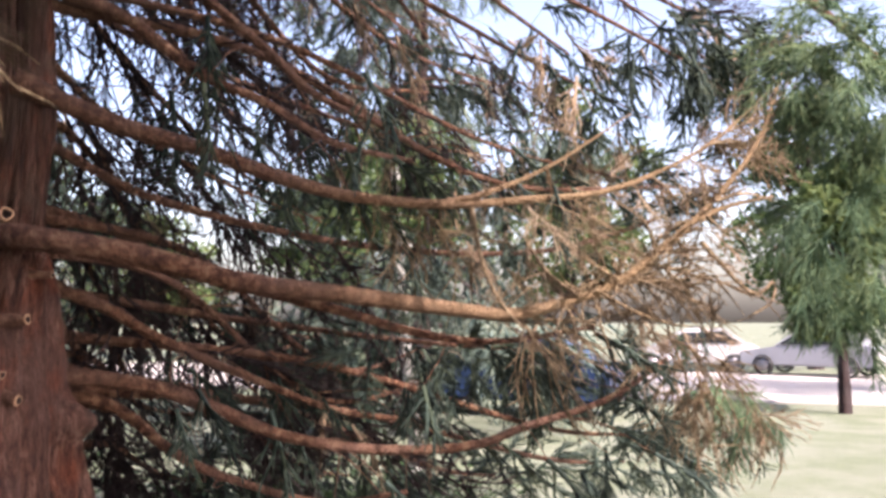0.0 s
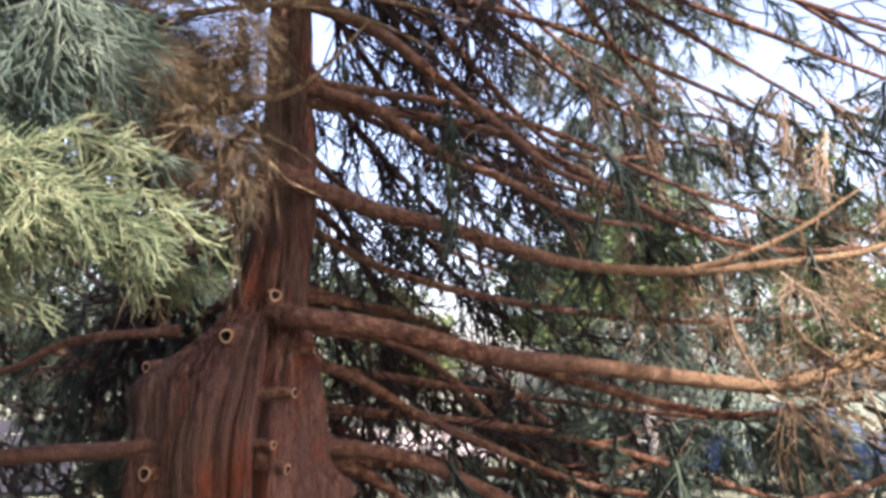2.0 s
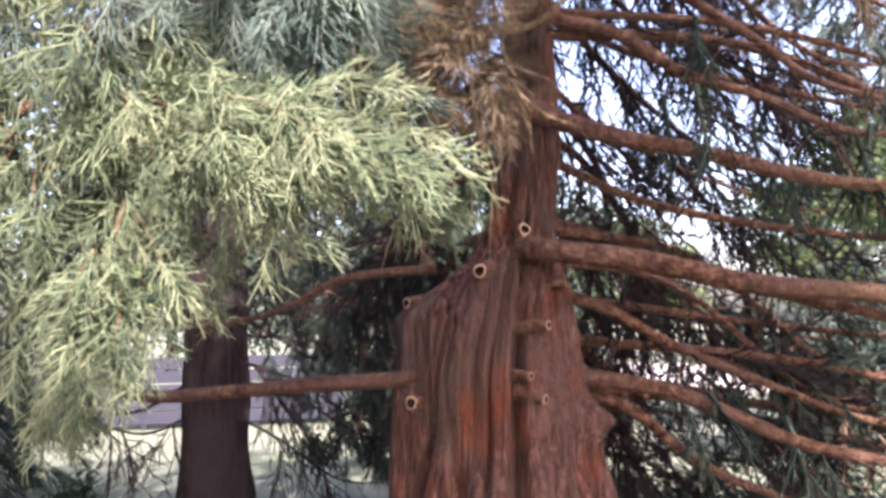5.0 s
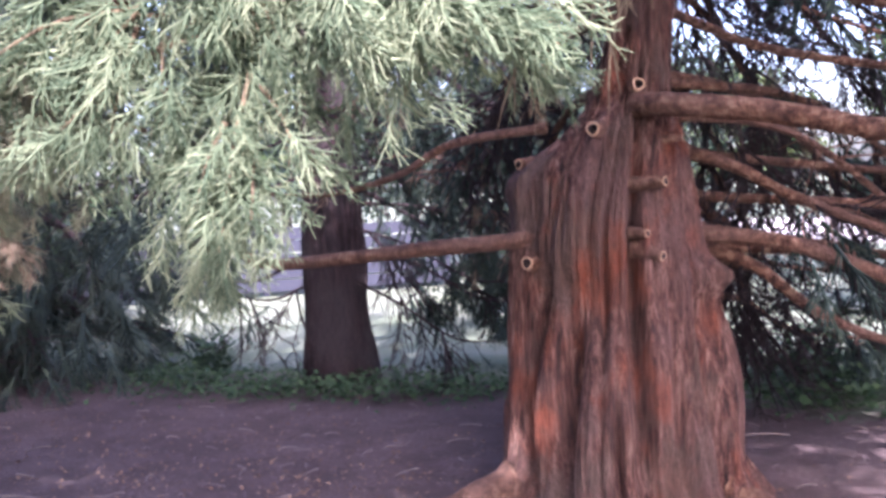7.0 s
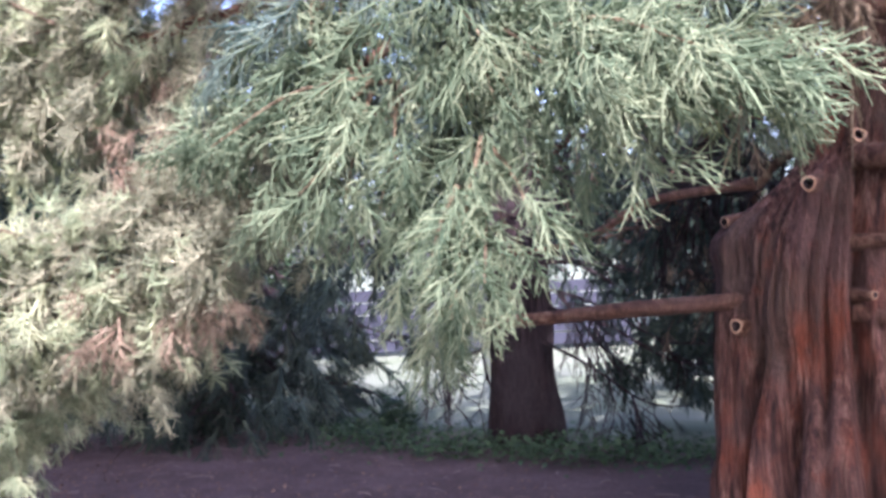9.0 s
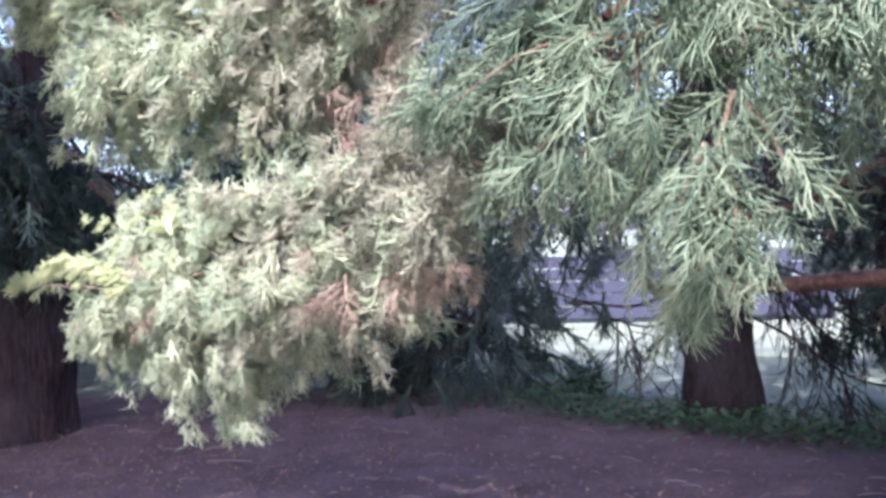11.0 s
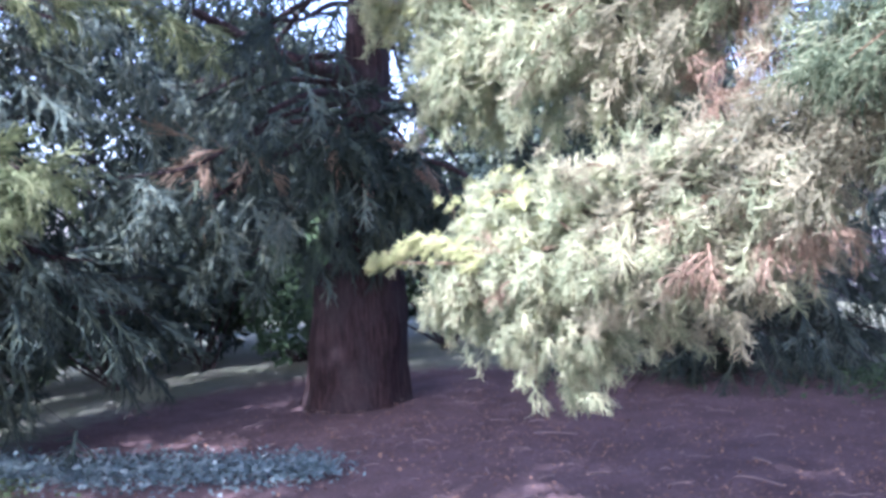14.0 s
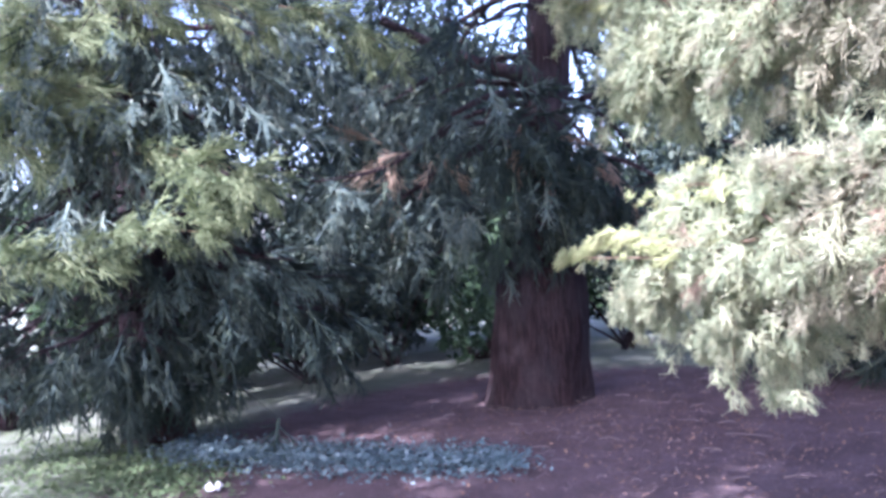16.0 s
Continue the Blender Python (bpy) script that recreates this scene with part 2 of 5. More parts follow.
def plume(name, seed, material, length=0.13, cords=16, reach=0.11, r=0.0036, angle=34, lift=0.22, forks=2, fork=0.05, droop=0.12, curl=0.22, straight=False):
    """A combed, feather-like spray along +x in the xy plane: cords leave the stem by turns on either side, bend forwards and fork."""
    g = np.random.default_rng(seed)
    P, R, F = [], [], []

    def cord(start, way, ln, rad, bend):
        way = way / np.linalg.norm(way)
        mid = start + way * ln * 0.5
        end = mid + (way + np.array([bend, g.normal(0, curl), g.normal(0, curl) - droop])) * ln * 0.5
        line = np.stack([start, mid, end])
        P.append(line[[0, 2]] if straight else line)
        R.append(rad * np.array([0.95, 0.55] if straight else [0.85, 1.0, 0.55]))
        return line

    stem = cord(np.zeros(3), np.array([1.0, 0, 0.05]), length, r * 1.5, 0)
    for i in range(cords):
        f = (i + 0.5 * g.random()) / cords
        at = np.array([np.interp(f, (0, 0.5, 1), stem[:, c]) for c in range(3)])
        a = math.radians(angle * (1.2 - 0.75 * f) * g.uniform(0.6, 1.25)) * (1 if i % 2 else -1)
        line = cord(at, np.array([math.cos(a), math.sin(a), g.normal(0, lift)]), reach * g.uniform(0.65, 1.2), r * g.uniform(0.8, 1.1), 0.2)
        for q in range(forks):
            h = 0.25 + 0.65 * (q + g.random()) / forks
            at = np.array([np.interp(h, (0, 0.5, 1), line[:, c]) for c in range(3)])
            b = a + math.radians(g.uniform(18, 38)) * (1 if q % 2 else -1)
            F.append(np.stack([at, at + np.array([math.cos(b), math.sin(b), g.normal(0, lift) - droop]) * fork * g.uniform(0.6, 1.3)]))
    v, q = tubes(P, R, 3)
    v2, q2 = tubes(F, np.tile([r * 0.85, r * 0.5], (len(F), 1)), 3)
    return mesh_of(name, np.vstack([v, v2]).tolist(), np.vstack([q, q2 + len(v)]).tolist(), material)


def plumes(name, material, count, seed, **kw):
    return [plume(name, seed + i, material, **kw) for i in range(count)]


S_GREEN = plumes("green_spray", M_GREEN, 8, 100, length=0.14, cords=17, reach=0.12, r=0.0035, angle=40, lift=0.4, fork=0.05, droop=0.3, curl=0.45)
S_SEA = plumes("blue_green_spray", M_SEA, 4, 140, length=0.15, cords=19, reach=0.12, r=0.0031, lift=0.3, droop=0.25, curl=0.3)
S_PALE = plumes("pale_spray", M_PALE, 6, 200, length=0.085, cords=22, reach=0.075, r=0.0031, angle=62, lift=0.6, forks=1, fork=0.035, straight=True)
S_OLIVE = plumes("olive_spray", M_OLIVE, 4, 230, length=0.085, cords=22, reach=0.075, r=0.0029, angle=66, lift=0.7, forks=1, fork=0.035, straight=True)
S_TIP = plumes("tip_spray", M_TIP, 3, 250, length=0.09, cords=18, reach=0.06, r=0.0032, angle=36, lift=0.3, forks=1, fork=0.03, straight=True)
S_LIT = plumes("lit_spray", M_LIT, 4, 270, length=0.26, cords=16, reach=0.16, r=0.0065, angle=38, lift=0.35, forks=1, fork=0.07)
S_BLUE = family("blue_spray", M_BLUE, 3, 300, strands=30)
S_BROWN = family("brown_spray", M_BROWN, 3, 400, length=0.2, strands=20, reach=0.12, r=0.0026, fan=1.2, fork=0.045, straight=True)
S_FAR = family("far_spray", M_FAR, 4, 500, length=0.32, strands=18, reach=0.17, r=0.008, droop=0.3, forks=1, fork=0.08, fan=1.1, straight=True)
S_FARLIT = family("far_pale_spray", M_BLUE, 3, 600, length=0.30, strands=21, reach=0.15, r=0.0075, droop=0.3, forks=1, fork=0.07, fan=1.1, straight=True)
S_FRESH = family("fresh_spray", M_FRESH, 4, 150, strands=30, reach=0.12, r=0.0034, forks=2, fork=0.05, fan=1.0, straight=True)
S_RUST = family("rust_spray", M_RUST, 4, 430, length=0.17, strands=40, reach=0.10, r=0.0015, fan=1.5, fork=0.045, straight=True)
S_DEAD = family("dead_twig_spray", M_TWIG, 3, 420, length=0.3, strands=11, reach=0.3, r=0.0048, droop=0.3, fan=1.0, forks=3, fork=0.14)
S_BARE = family("bare_twig_spray", M_DARKBARK, 3, 440, length=0.45, strands=9, reach=0.42, r=0.0055, droop=0.6, fan=0.8, forks=4, fork=0.16)
S_CROWN = family("shade_roof_spray", M_FAR, 3, 560, length=0.34, strands=11, reach=0.26, r=0.018, droop=0.3, forks=1, fork=0.12, fan=1.1, straight=True)
S_FARBROWN = family("far_brown_spray", M_BROWN, 2, 700, length=0.3, strands=15, reach=0.2, r=0.006, droop=0.5, forks=2, fork=0.08, straight=True)


FAR_SHAPES = {me: (np.array([tuple(v.co) for v in me.vertices]), np.array([tuple(p.vertices) for p in me.polygons])) for me in S_FAR + S_FARLIT + S_FARBROWN}
far_foliage = collections.defaultdict(list)


def put_spray(parent, kinds, at, way, scale=1.0, roll=0.3, name="spray"):
    way = Vector(way).normalized()
    yaw = math.degrees(math.atan2(way.y, way.x))
    pitch = -math.degrees(math.asin(max(-1, min(1, way.z))))
    m = pose(*at, 0, 0, yaw) @ pose(0, 0, 0, 0, pitch, 0) @ pose(0, 0, 0, rng.normal(0, 60) * roll, 0, 0)
    m = m @ Matrix.Diagonal((*[scale * (0.8 + 0.4 * rng.random())] * 3, 1))
    me = kinds[int(rng.integers(len(kinds)))]
    if me in FAR_SHAPES:
        far_foliage[parent].append((me, m))
        return None
    return tagged(part(name, me, parent, "", m), kind="stuff")


def join_far_foliage():
    """The uncountable far sprays of each limb become one mesh for each kind of shoot."""
    for parent, places in far_foliage.items():
        kinds = collections.defaultdict(list)
        for me, m in places:
            kinds[me.materials[0]].append((me, np.array(m)))
        for material, items in kinds.items():
            V, F, n = [], [], 0
            for me, m in items:
                v, q = FAR_SHAPES[me]
                V.append(v @ m[:3, :3].T + m[:3, 3])
                F.append(q + n)
                n += len(v)
            tagged(part("foliage", mesh_of("foliage", np.vstack(V).tolist(), np.vstack(F).tolist(), material), parent), kind="stuff")


def twig_mesh(twigs, material):
    P = [fine_curve([a, (np.array(a) + b) / 2 + np.array([0, 0, 0.12 * np.linalg.norm(np.array(b) - a)]) + rng.normal(0, 0.03, 3), b], 6) for a, b, r in twigs]
    v, q = tubes(P, [np.linspace(r, r * 0.4, 6) for a, b, r in twigs], 4)
    return mesh_of("brushwood", v.tolist(), q.tolist(), material)


def limb_mesh(name, pts, r0, r1, material, n=26, sides=9, knobs=0.08):
    """A tapered, slightly knobbly limb in one mesh."""
    c = fine_curve(pts, n)
    f = np.linspace(0, 1, n)
    rad = (r0 + (r1 - r0) * f) * (1 + knobs * np.array([noise.noise(Vector((7.1 * x, 3.3, r0 * 90))) for x in f]))
    rad[0] *= 1.35
    v, q = tubes([c], [rad], sides)
    verts, faces = v.tolist(), q.tolist()
    faces.append(list(range((n - 1) * sides, n * sides)))
    return mesh_of(name, verts, faces, material)


# ---- trunks ----
def trunk_mesh(name, base, profile, material, lobes=9, depth=0.10, seed=0, lean=(0, 0), n=64, sides=96, top=9.0, warp=(), bend=((0, 0), (9, 0)), rough=0.0):
    """A fluted trunk. profile: (height, radius) pairs; warp: (angle, height, width_angle, width_height, push)."""
    g = np.random.default_rng(seed)
    ang = np.linspace(0, 2 * np.pi, sides, endpoint=False)
    hs = np.concatenate([np.linspace(-0.12, 3.2, n), np.linspace(3.3, top, 14)])
    ph, pr = zip(*profile)
    off = np.cumsum(g.uniform(0.5, 1.5, lobes)); off = off / off[-1] * 2 * np.pi
    amp = g.uniform(0.5, 1.2, lobes)
    wide = g.uniform(0.09, 0.2, lobes)
    verts, faces = [], []
    for h in hs:
        rb = np.interp(h, ph, pr)
        flute = np.zeros(sides)
        for o, a, w in zip(off, amp, wide):
            d = np.angle(np.exp(1j * (ang - o - 0.12 * math.sin(h * 1.1 + o) - 0.05 * math.sin(h * 3.7 + 2 * o))))
            flute -= a * max(0.0, 0.75 + 1.6 * noise.noise(Vector((o * 5, h * 1.4, seed)))) * np.exp(-(d / w) ** 2)
        k = depth * max(0.25, 1.15 - 0.28 * h)
        rr = rb * (1 + k * (flute + 0.5))
        rr = rr + 0.036 * np.array([noise.noise(Vector((math.cos(a) * 9, math.sin(a) * 9, h * 0.8 + seed))) for a in ang])
        rr = rr + 0.045 * rb / 0.5 * np.array([noise.noise(Vector((math.cos(a) * 3.2, math.sin(a) * 3.2, h * 2.1 + seed))) for a in ang])
        rr = rr + 0.020 * np.array([noise.noise(Vector((math.cos(a) * 26, math.sin(a) * 26, h * 1.5 + seed))) for a in ang])
        if rough:
            rr = rr + rough * np.array([noise.noise(Vector((math.cos(a) * 58, math.sin(a) * 58, h * 1.1 + seed))) for a in ang])
        for wa, wh, sa, sh, push in warp:
            d = np.angle(np.exp(1j * (ang - wa)))
            rr = rr + push * np.exp(-(d / sa) ** 2 - ((h - wh) / sh) ** 2)
        x = base[0] + lean[0] * h + np.interp(h, *zip(*bend)) + rr * np.cos(ang)
        y = base[1] + lean[1] * h + rr * np.sin(ang)
        verts += np.stack([x, y, np.full(sides, base[2] + h)], 1).tolist()
    for i in range(len(hs) - 1):
        for j in range(sides):
            j2 = (j + 1) % sides
            faces.append((i * sides + j, i * sides + j2, (i + 1) * sides + j2, (i + 1) * sides + j))
    return mesh_of(name, verts, faces, material)


# ---- ground ----
def ground():
    def axis(c, half):
        near = np.linspace(-half, half, 120)
        far = np.geomspace(half * 1.05, 400, 22)
        return np.concatenate([-far[::-1], near, far]) + c
    xs, ys = axis(-4, 9), axis(5, 9)
    verts = []
    for y in ys:
        for x in xs:
            z = 0.035 * noise.noise(Vector((x * 0.7, y * 0.7, 0))) + 0.012 * noise.noise(Vector((x * 3, y * 3, 5)))
            w = max(0.0, 1 - (math.hypot(x + 4, y - 5) / 40))
            verts.append((x, y, z * w - 0.01))
    nx = len(xs)
    faces = [(j * nx + i, j * nx + i + 1, (j + 1) * nx + i + 1, (j + 1) * nx + i) for j in range(len(ys) - 1) for i in range(nx - 1)]
    ob = new("ground", mesh_of("ground", verts, faces, M_GROUND))
    return tagged(ob, "reddish brown needle litter giving way to sunlit lawn", "ground", kind="structure")


ground()

# ---- the great sequoia ----
BX, BY = -0.88, 5.42
tree = root("giant_sequoia", (BX, BY, 0), "huge red-barked giant sequoia with a fluted flaring trunk", "tree")
front = -math.pi / 2
trunk = part("trunk", trunk_mesh("trunk", (BX, BY, 0),
     [(-0.12, 0.84), (0.0, 0.72), (0.25, 0.65), (0.56, 0.60), (0.88, 0.545), (1.14, 0.475), (1.5, 0.41), (1.9, 0.325), (2.02, 0.28), (2.15, 0.215), (2.4, 0.165), (2.7, 0.145), (3.5, 0.115), (4.5, 0.10), (9.0, 0.06)],
     M_TRUNK, 11, 0.17, 3, (0, 0), n=90, sides=300, rough=0.022,
     bend=((0, -0.02), (0.25, -0.05), (0.9, -0.05), (1.5, -0.03), (2.0, 0.03), (2.4, 0.09), (2.7, 0.13), (3.5, 0.14), (9, 0.15)),
     warp=[(math.pi, 1.42, 0.85, 0.5, 0.19), (math.pi + 0.1, 1.80, 0.70, 0.17, 0.17), (-1.9, 1.72, 0.34, 0.30, 0.08), (-1.85, 2.03, 0.32, 0.10, 0.08),
           (-0.25, 1.24, 0.30, 0.08, 0.12), (-0.45, 1.02, 0.16, 0.2, -0.05), (-2.05, 1.22, 0.16, 0.09, -0.04),
           (-1.27, 0.9, 0.08, 1.1, -0.20), (-0.62, 0.5, 0.08, 0.6, -0.12), (-1.94, 0.4, 0.07, 0.6, -0.11), (-1.62, 1.1, 0.05, 0.6, -0.09), (-2.4, 0.7, 0.09, 0.8, -0.10),
           (-0.95, 0.3, 0.06, 0.6, -0.11), (-1.48, 0.2, 0.05, 0.4, -0.09), (-2.15, 0.2, 0.05, 0.4, -0.08), (-0.3, 0.2, 0.08, 0.4, -0.1)]), tree)
for pts, ra in [([(-1.5, 5.05, 0.16), (-1.75, 4.85, 0.07), (-2.05, 4.72, 0.03), (-2.35, 4.66, -0.03)], 0.09), ([(-0.35, 5.15, 0.14), (-0.1, 5.0, 0.05), (0.2, 4.95, -0.03)], 0.08)]:
    part("root", limb_mesh("root", pts, ra, ra * 0.4, M_LIMB, 16, 12, 0.25), tree)


def limb(pts, r0, r1, zone=(0.5, 1.0), n=0, kinds=None, scale=1.0, drop=(0.05, 0.35), owner=None, mat=None, out=None, label="", jitter=0.5, name="limb", thin=0.006, bare=0, dead=0):
    """A limb with sprays hung by twigs from the stretch `zone` of its length."""
    owner, mat = owner or tree, mat or M_LIMB
    c = fine_curve(pts, 40)
    twigs, places = [], []
    for _ in range(n):
        i = int((zone[0] + (zone[1] - zone[0]) * rng.random()) * 39)
        a = c[i]
        side = rng.normal(0, 1, 3)
        ahead = c[min(39, i + 1)] - c[max(0, i - 1)]
        ahead = ahead / (np.linalg.norm(ahead) + 1e-6)
        d = drop[0] + (drop[1] - drop[0]) * rng.random()
        b = a + np.array([side[0] * d, side[1] * d, -abs(side[2]) * d * 0.8]) + ahead * d * 0.5
        twigs.append((a, b, thin * (0.7 + 0.6 * rng.random())))
        w = (b - a) / (np.linalg.norm(b - a) + 1e-6) + (np.array(out) if out else ahead * 0.8) + np.array([0, 0, -0.35])
        places.append((b, w))
    ob = part(name, limb_mesh(name, pts, r0, r1, mat), owner, label)
    if twigs:
        tagged(part("brushwood", twig_mesh(twigs, mat), ob), kind="stuff")
    for k, zone_, kinds_ in ((bare, (0.08, 0.7), S_BARE), (dead, (0.45, 0.97), S_DEAD)):
        for _ in range(k):
            i = int((zone_[0] + (zone_[1] - zone_[0]) * rng.random()) * 39)
            put_spray(ob, kinds_, c[i], (c[min(39, i + 1)] - c[i - 1]) * 8 + np.array([rng.normal(0, 0.4), rng.normal(0, 0.4), -0.9 + rng.normal(0, 0.4)]), 1.0, 1.0, "dead_twig")
    for b, w in places:
        put_spray(ob, kinds, b, np.array(w) + rng.normal(0, jitter * 0.5, 3), scale)
    return ob


def lobe(branch, a, b, spread, n, way, kinds, scale, jitter=0.5):
    """Sprays strewn along a stretch a-b of a branch, bushing out by `spread`, tending `way`."""
    a, b = np.array(a), np.array(b)
    for i in range(n):
        f = (i + rng.random()) / n
        off = rng.normal(0, 1, 3)
        off = off / np.linalg.norm(off) * rng.random() ** 0.4
        put_spray(branch, kinds, a + (b - a) * f + off * spread, np.array(way) + off * 0.9 + rng.normal(0, jitter * 0.6, 3), scale)


# limbs on the open side, sagging and then rising at their ends
R1 = limb([(-0.75, 5.3, 2.94), (-0.27, 5.24, 2.74), (0.15, 5.2, 2.63), (0.55, 5.2, 2.5), (0.96, 5.2, 2.41), (1.5, 5.2, 2.39), (2.01, 5.2, 2.44), (2.6, 5.3, 2.54), (3.3, 5.4, 2.85), (3.9, 5.5, 3.3)], 0.055, 0.006, (0.6, 1), 10, S_BROWN, 1.0, dead=9, mat=M_OUTER)
limb([(1.5, 5.2, 2.40), (1.75, 5.17, 2.47), (2.12, 5.15, 2.64), (2.62, 5.12, 2.97)], 0.024, 0.004, (0.6, 1), 4, S_FAR, 0.8, mat=M_OUTER)
R2 = limb([(-0.8, 5.3, 2.16), (-0.62, 5.05, 2.13), (-0.1, 5.03, 2.05), (0.36, 5.03, 1.93), (0.83, 5.03, 1.88), (1.32, 5.03, 1.82), (1.8, 5.03, 1.77), (2.09, 5.03, 1.83), (2.43, 5.03, 1.94), (2.78, 5.03, 2.17), (3.15, 5.03, 2.49), (3.45, 5.03, 2.85), (3.65, 5.05, 3.3)], 0.066, 0.008, (0.62, 0.95), 5, S_BROWN, 0.9, dead=11, mat=M_OUTER)
limb([(2.95, 5.03, 2.31), (3.2, 5.03, 2.42), (3.55, 5.05, 2.5)], 0.02, 0.008, mat=M_OUTER)
lobe(R2, (1.2, 5.5, 1.5), (2.6, 5.6, 1.45), np.array((0.3, 0.25, 0.2)), 26, (0.4, 0, -0.6), S_FAR, 0.7, 0.8)
lobe(R2, (2.5, 4.9, 1.7), (3.3, 5.1, 1.35), np.array((0.25, 0.2, 0.22)), 13, (0.5, 0, -0.6), S_FARBROWN[:1] + S_DEAD + S_FRESH[:2], 0.8, 0.8)
lobe(R2, (3.1, 5.2, 1.35), (3.6, 5.3, 1.05), np.array((0.2, 0.2, 0.15)), 18, (0.5, 0, -0.6), S_FRESH + S_BROWN, 1.1, 0.8)
limb([(0.3, 5.1, 1.93), (0.86, 5.2, 1.8), (1.33, 5.2, 1.67), (1.82, 5.25, 1.62), (2.5, 5.4, 1.7)], 0.035, 0.012, (0.5, 1), 6, S_FAR, 0.9)
limb([(-0.7, 5.42, 1.47), (-0.42, 5.38, 1.45), (-0.04, 5.38, 1.39), (0.33, 5.38, 1.24), (0.64, 5.38, 1.11), (1.14, 5.38, 1.02), (1.7, 5.38, 1.02), (2.04, 5.38, 1.12), (2.57, 5.38, 1.26), (3.0, 5.4, 1.5)], 0.05, 0.016, (0.45, 1), 12, S_FAR, 0.9)
limb([(-0.6, 5.5, 1.4), (-0.38, 5.47, 1.34), (-0.19, 5.47, 1.25), (0.08, 5.47, 1.02), (0.41, 5.5, 0.86), (0.9, 5.6, 0.7), (1.4, 5.7, 0.72)], 0.042, 0.014, (0.5, 1), 4, S_FAR, 0.6)
limb([(-0.6, 5.6, 1.92), (-0.3, 5.6, 1.8), (0.0, 5.6, 1.62), (0.43, 5.65, 1.43), (1.0, 5.8, 1.2), (1.6, 6.0, 1.1)], 0.04, 0.014, (0.4, 1), 8, S_FAR, 1.0)
limb([(-0.75, 5.4, 3.5), (-0.27, 5.38, 3.36), (0.13, 5.38, 3.08), (0.5, 5.38, 2.94), (0.9, 5.45, 2.75), (1.4, 5.6, 2.7)], 0.045, 0.014, (0.4, 1), 8, S_FAR, 1.0)
limb([(-0.8, 5.4, 4.05), (-0.26, 5.38, 3.83), (0.15, 5.38, 3.51), (0.51, 5.38, 3.23), (0.8, 5.4, 3.0), (1.3, 5.5, 2.85)], 0.045, 0.014, (0.4, 1), 8, S_FAR, 1.0)
# bare twigs on the rising end of the long limb, bark colour raised to look sunlit
for pts in [[(1.57, 5.0, 2.35), (1.65, 5.0, 2.0), (1.81, 5.0, 1.75), (2.0, 5.0, 1.64), (2.48, 5.0, 1.41)], [(2.59, 5.0, 1.47), (2.5, 5.0, 1.4), (2.37, 5.0, 1.29)], [(3.0, 5.0, 2.2), (3.3, 4.95, 1.9), (3.46, 4.95, 1.97), (3.44, 4.95, 1.85), (3.28, 4.95, 1.76)],
            [(2.3, 5.0, 1.92), (2.5, 4.95, 1.8), (2.75, 4.95, 1.72), (3.0, 5.0, 1.7)], [(2.45, 5.0, 1.97), (2.2, 4.95, 2.1), (1.95, 4.95, 2.3)], [(2.7, 5.0, 2.12), (2.6, 4.95, 2.3), (2.35, 4.95, 2.45)], [(2.2, 5.0, 1.88), (2.0, 4.95, 2.0), (1.85, 4.95, 2.2)], [(3.1, 5.0, 2.45), (3.35, 5.0, 2.5), (3.7, 5.05, 2.42)]]:
    part("twig", limb_mesh("twig", pts, 0.013, 0.005, M_TWIG, 14, 6), R2)
for _ in range(54):
    a = fine_curve([(2.09, 5.03, 1.83), (2.43, 5.03, 1.94), (2.78, 5.03, 2.17), (3.15, 5.03, 2.49)], 20)[int(rng.integers(20))]
    b = a + np.array([rng.normal(0, 0.14), rng.normal(-0.04, 0.08), rng.normal(-0.02, 0.13)])
    part("twig", limb_mesh("twig", [a, (a + b) / 2 + rng.normal(0, 0.015, 3), b], 0.009, 0.004, M_TWIG, 6, 5), R2)
# the sawn-off limb
cut = limb([(-1.25, 5.25, 1.5), (-1.45, 5.12, 1.465), (-1.93, 5.11, 1.44), (-2.46, 5.11, 1.40), (-2.88, 5.11, 1.375), (-3.06, 5.11, 1.40), (-3.14, 5.11, 1.45)], 0.05, 0.032)
limb([(-1.3, 5.4, 2.08), (-1.86, 5.4, 2.03), (-2.22, 5.42, 1.87), (-2.7, 5.5, 1.78), (-3.3, 5.7, 1.8)], 0.03, 0.012)
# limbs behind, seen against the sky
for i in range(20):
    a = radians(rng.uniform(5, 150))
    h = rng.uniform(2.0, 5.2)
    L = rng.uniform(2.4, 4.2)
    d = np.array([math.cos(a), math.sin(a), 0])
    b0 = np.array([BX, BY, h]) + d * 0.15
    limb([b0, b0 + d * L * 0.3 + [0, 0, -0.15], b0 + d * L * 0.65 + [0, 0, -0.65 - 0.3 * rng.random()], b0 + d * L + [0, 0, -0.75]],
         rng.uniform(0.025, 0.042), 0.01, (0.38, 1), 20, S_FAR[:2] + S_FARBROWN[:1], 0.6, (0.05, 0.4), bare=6)

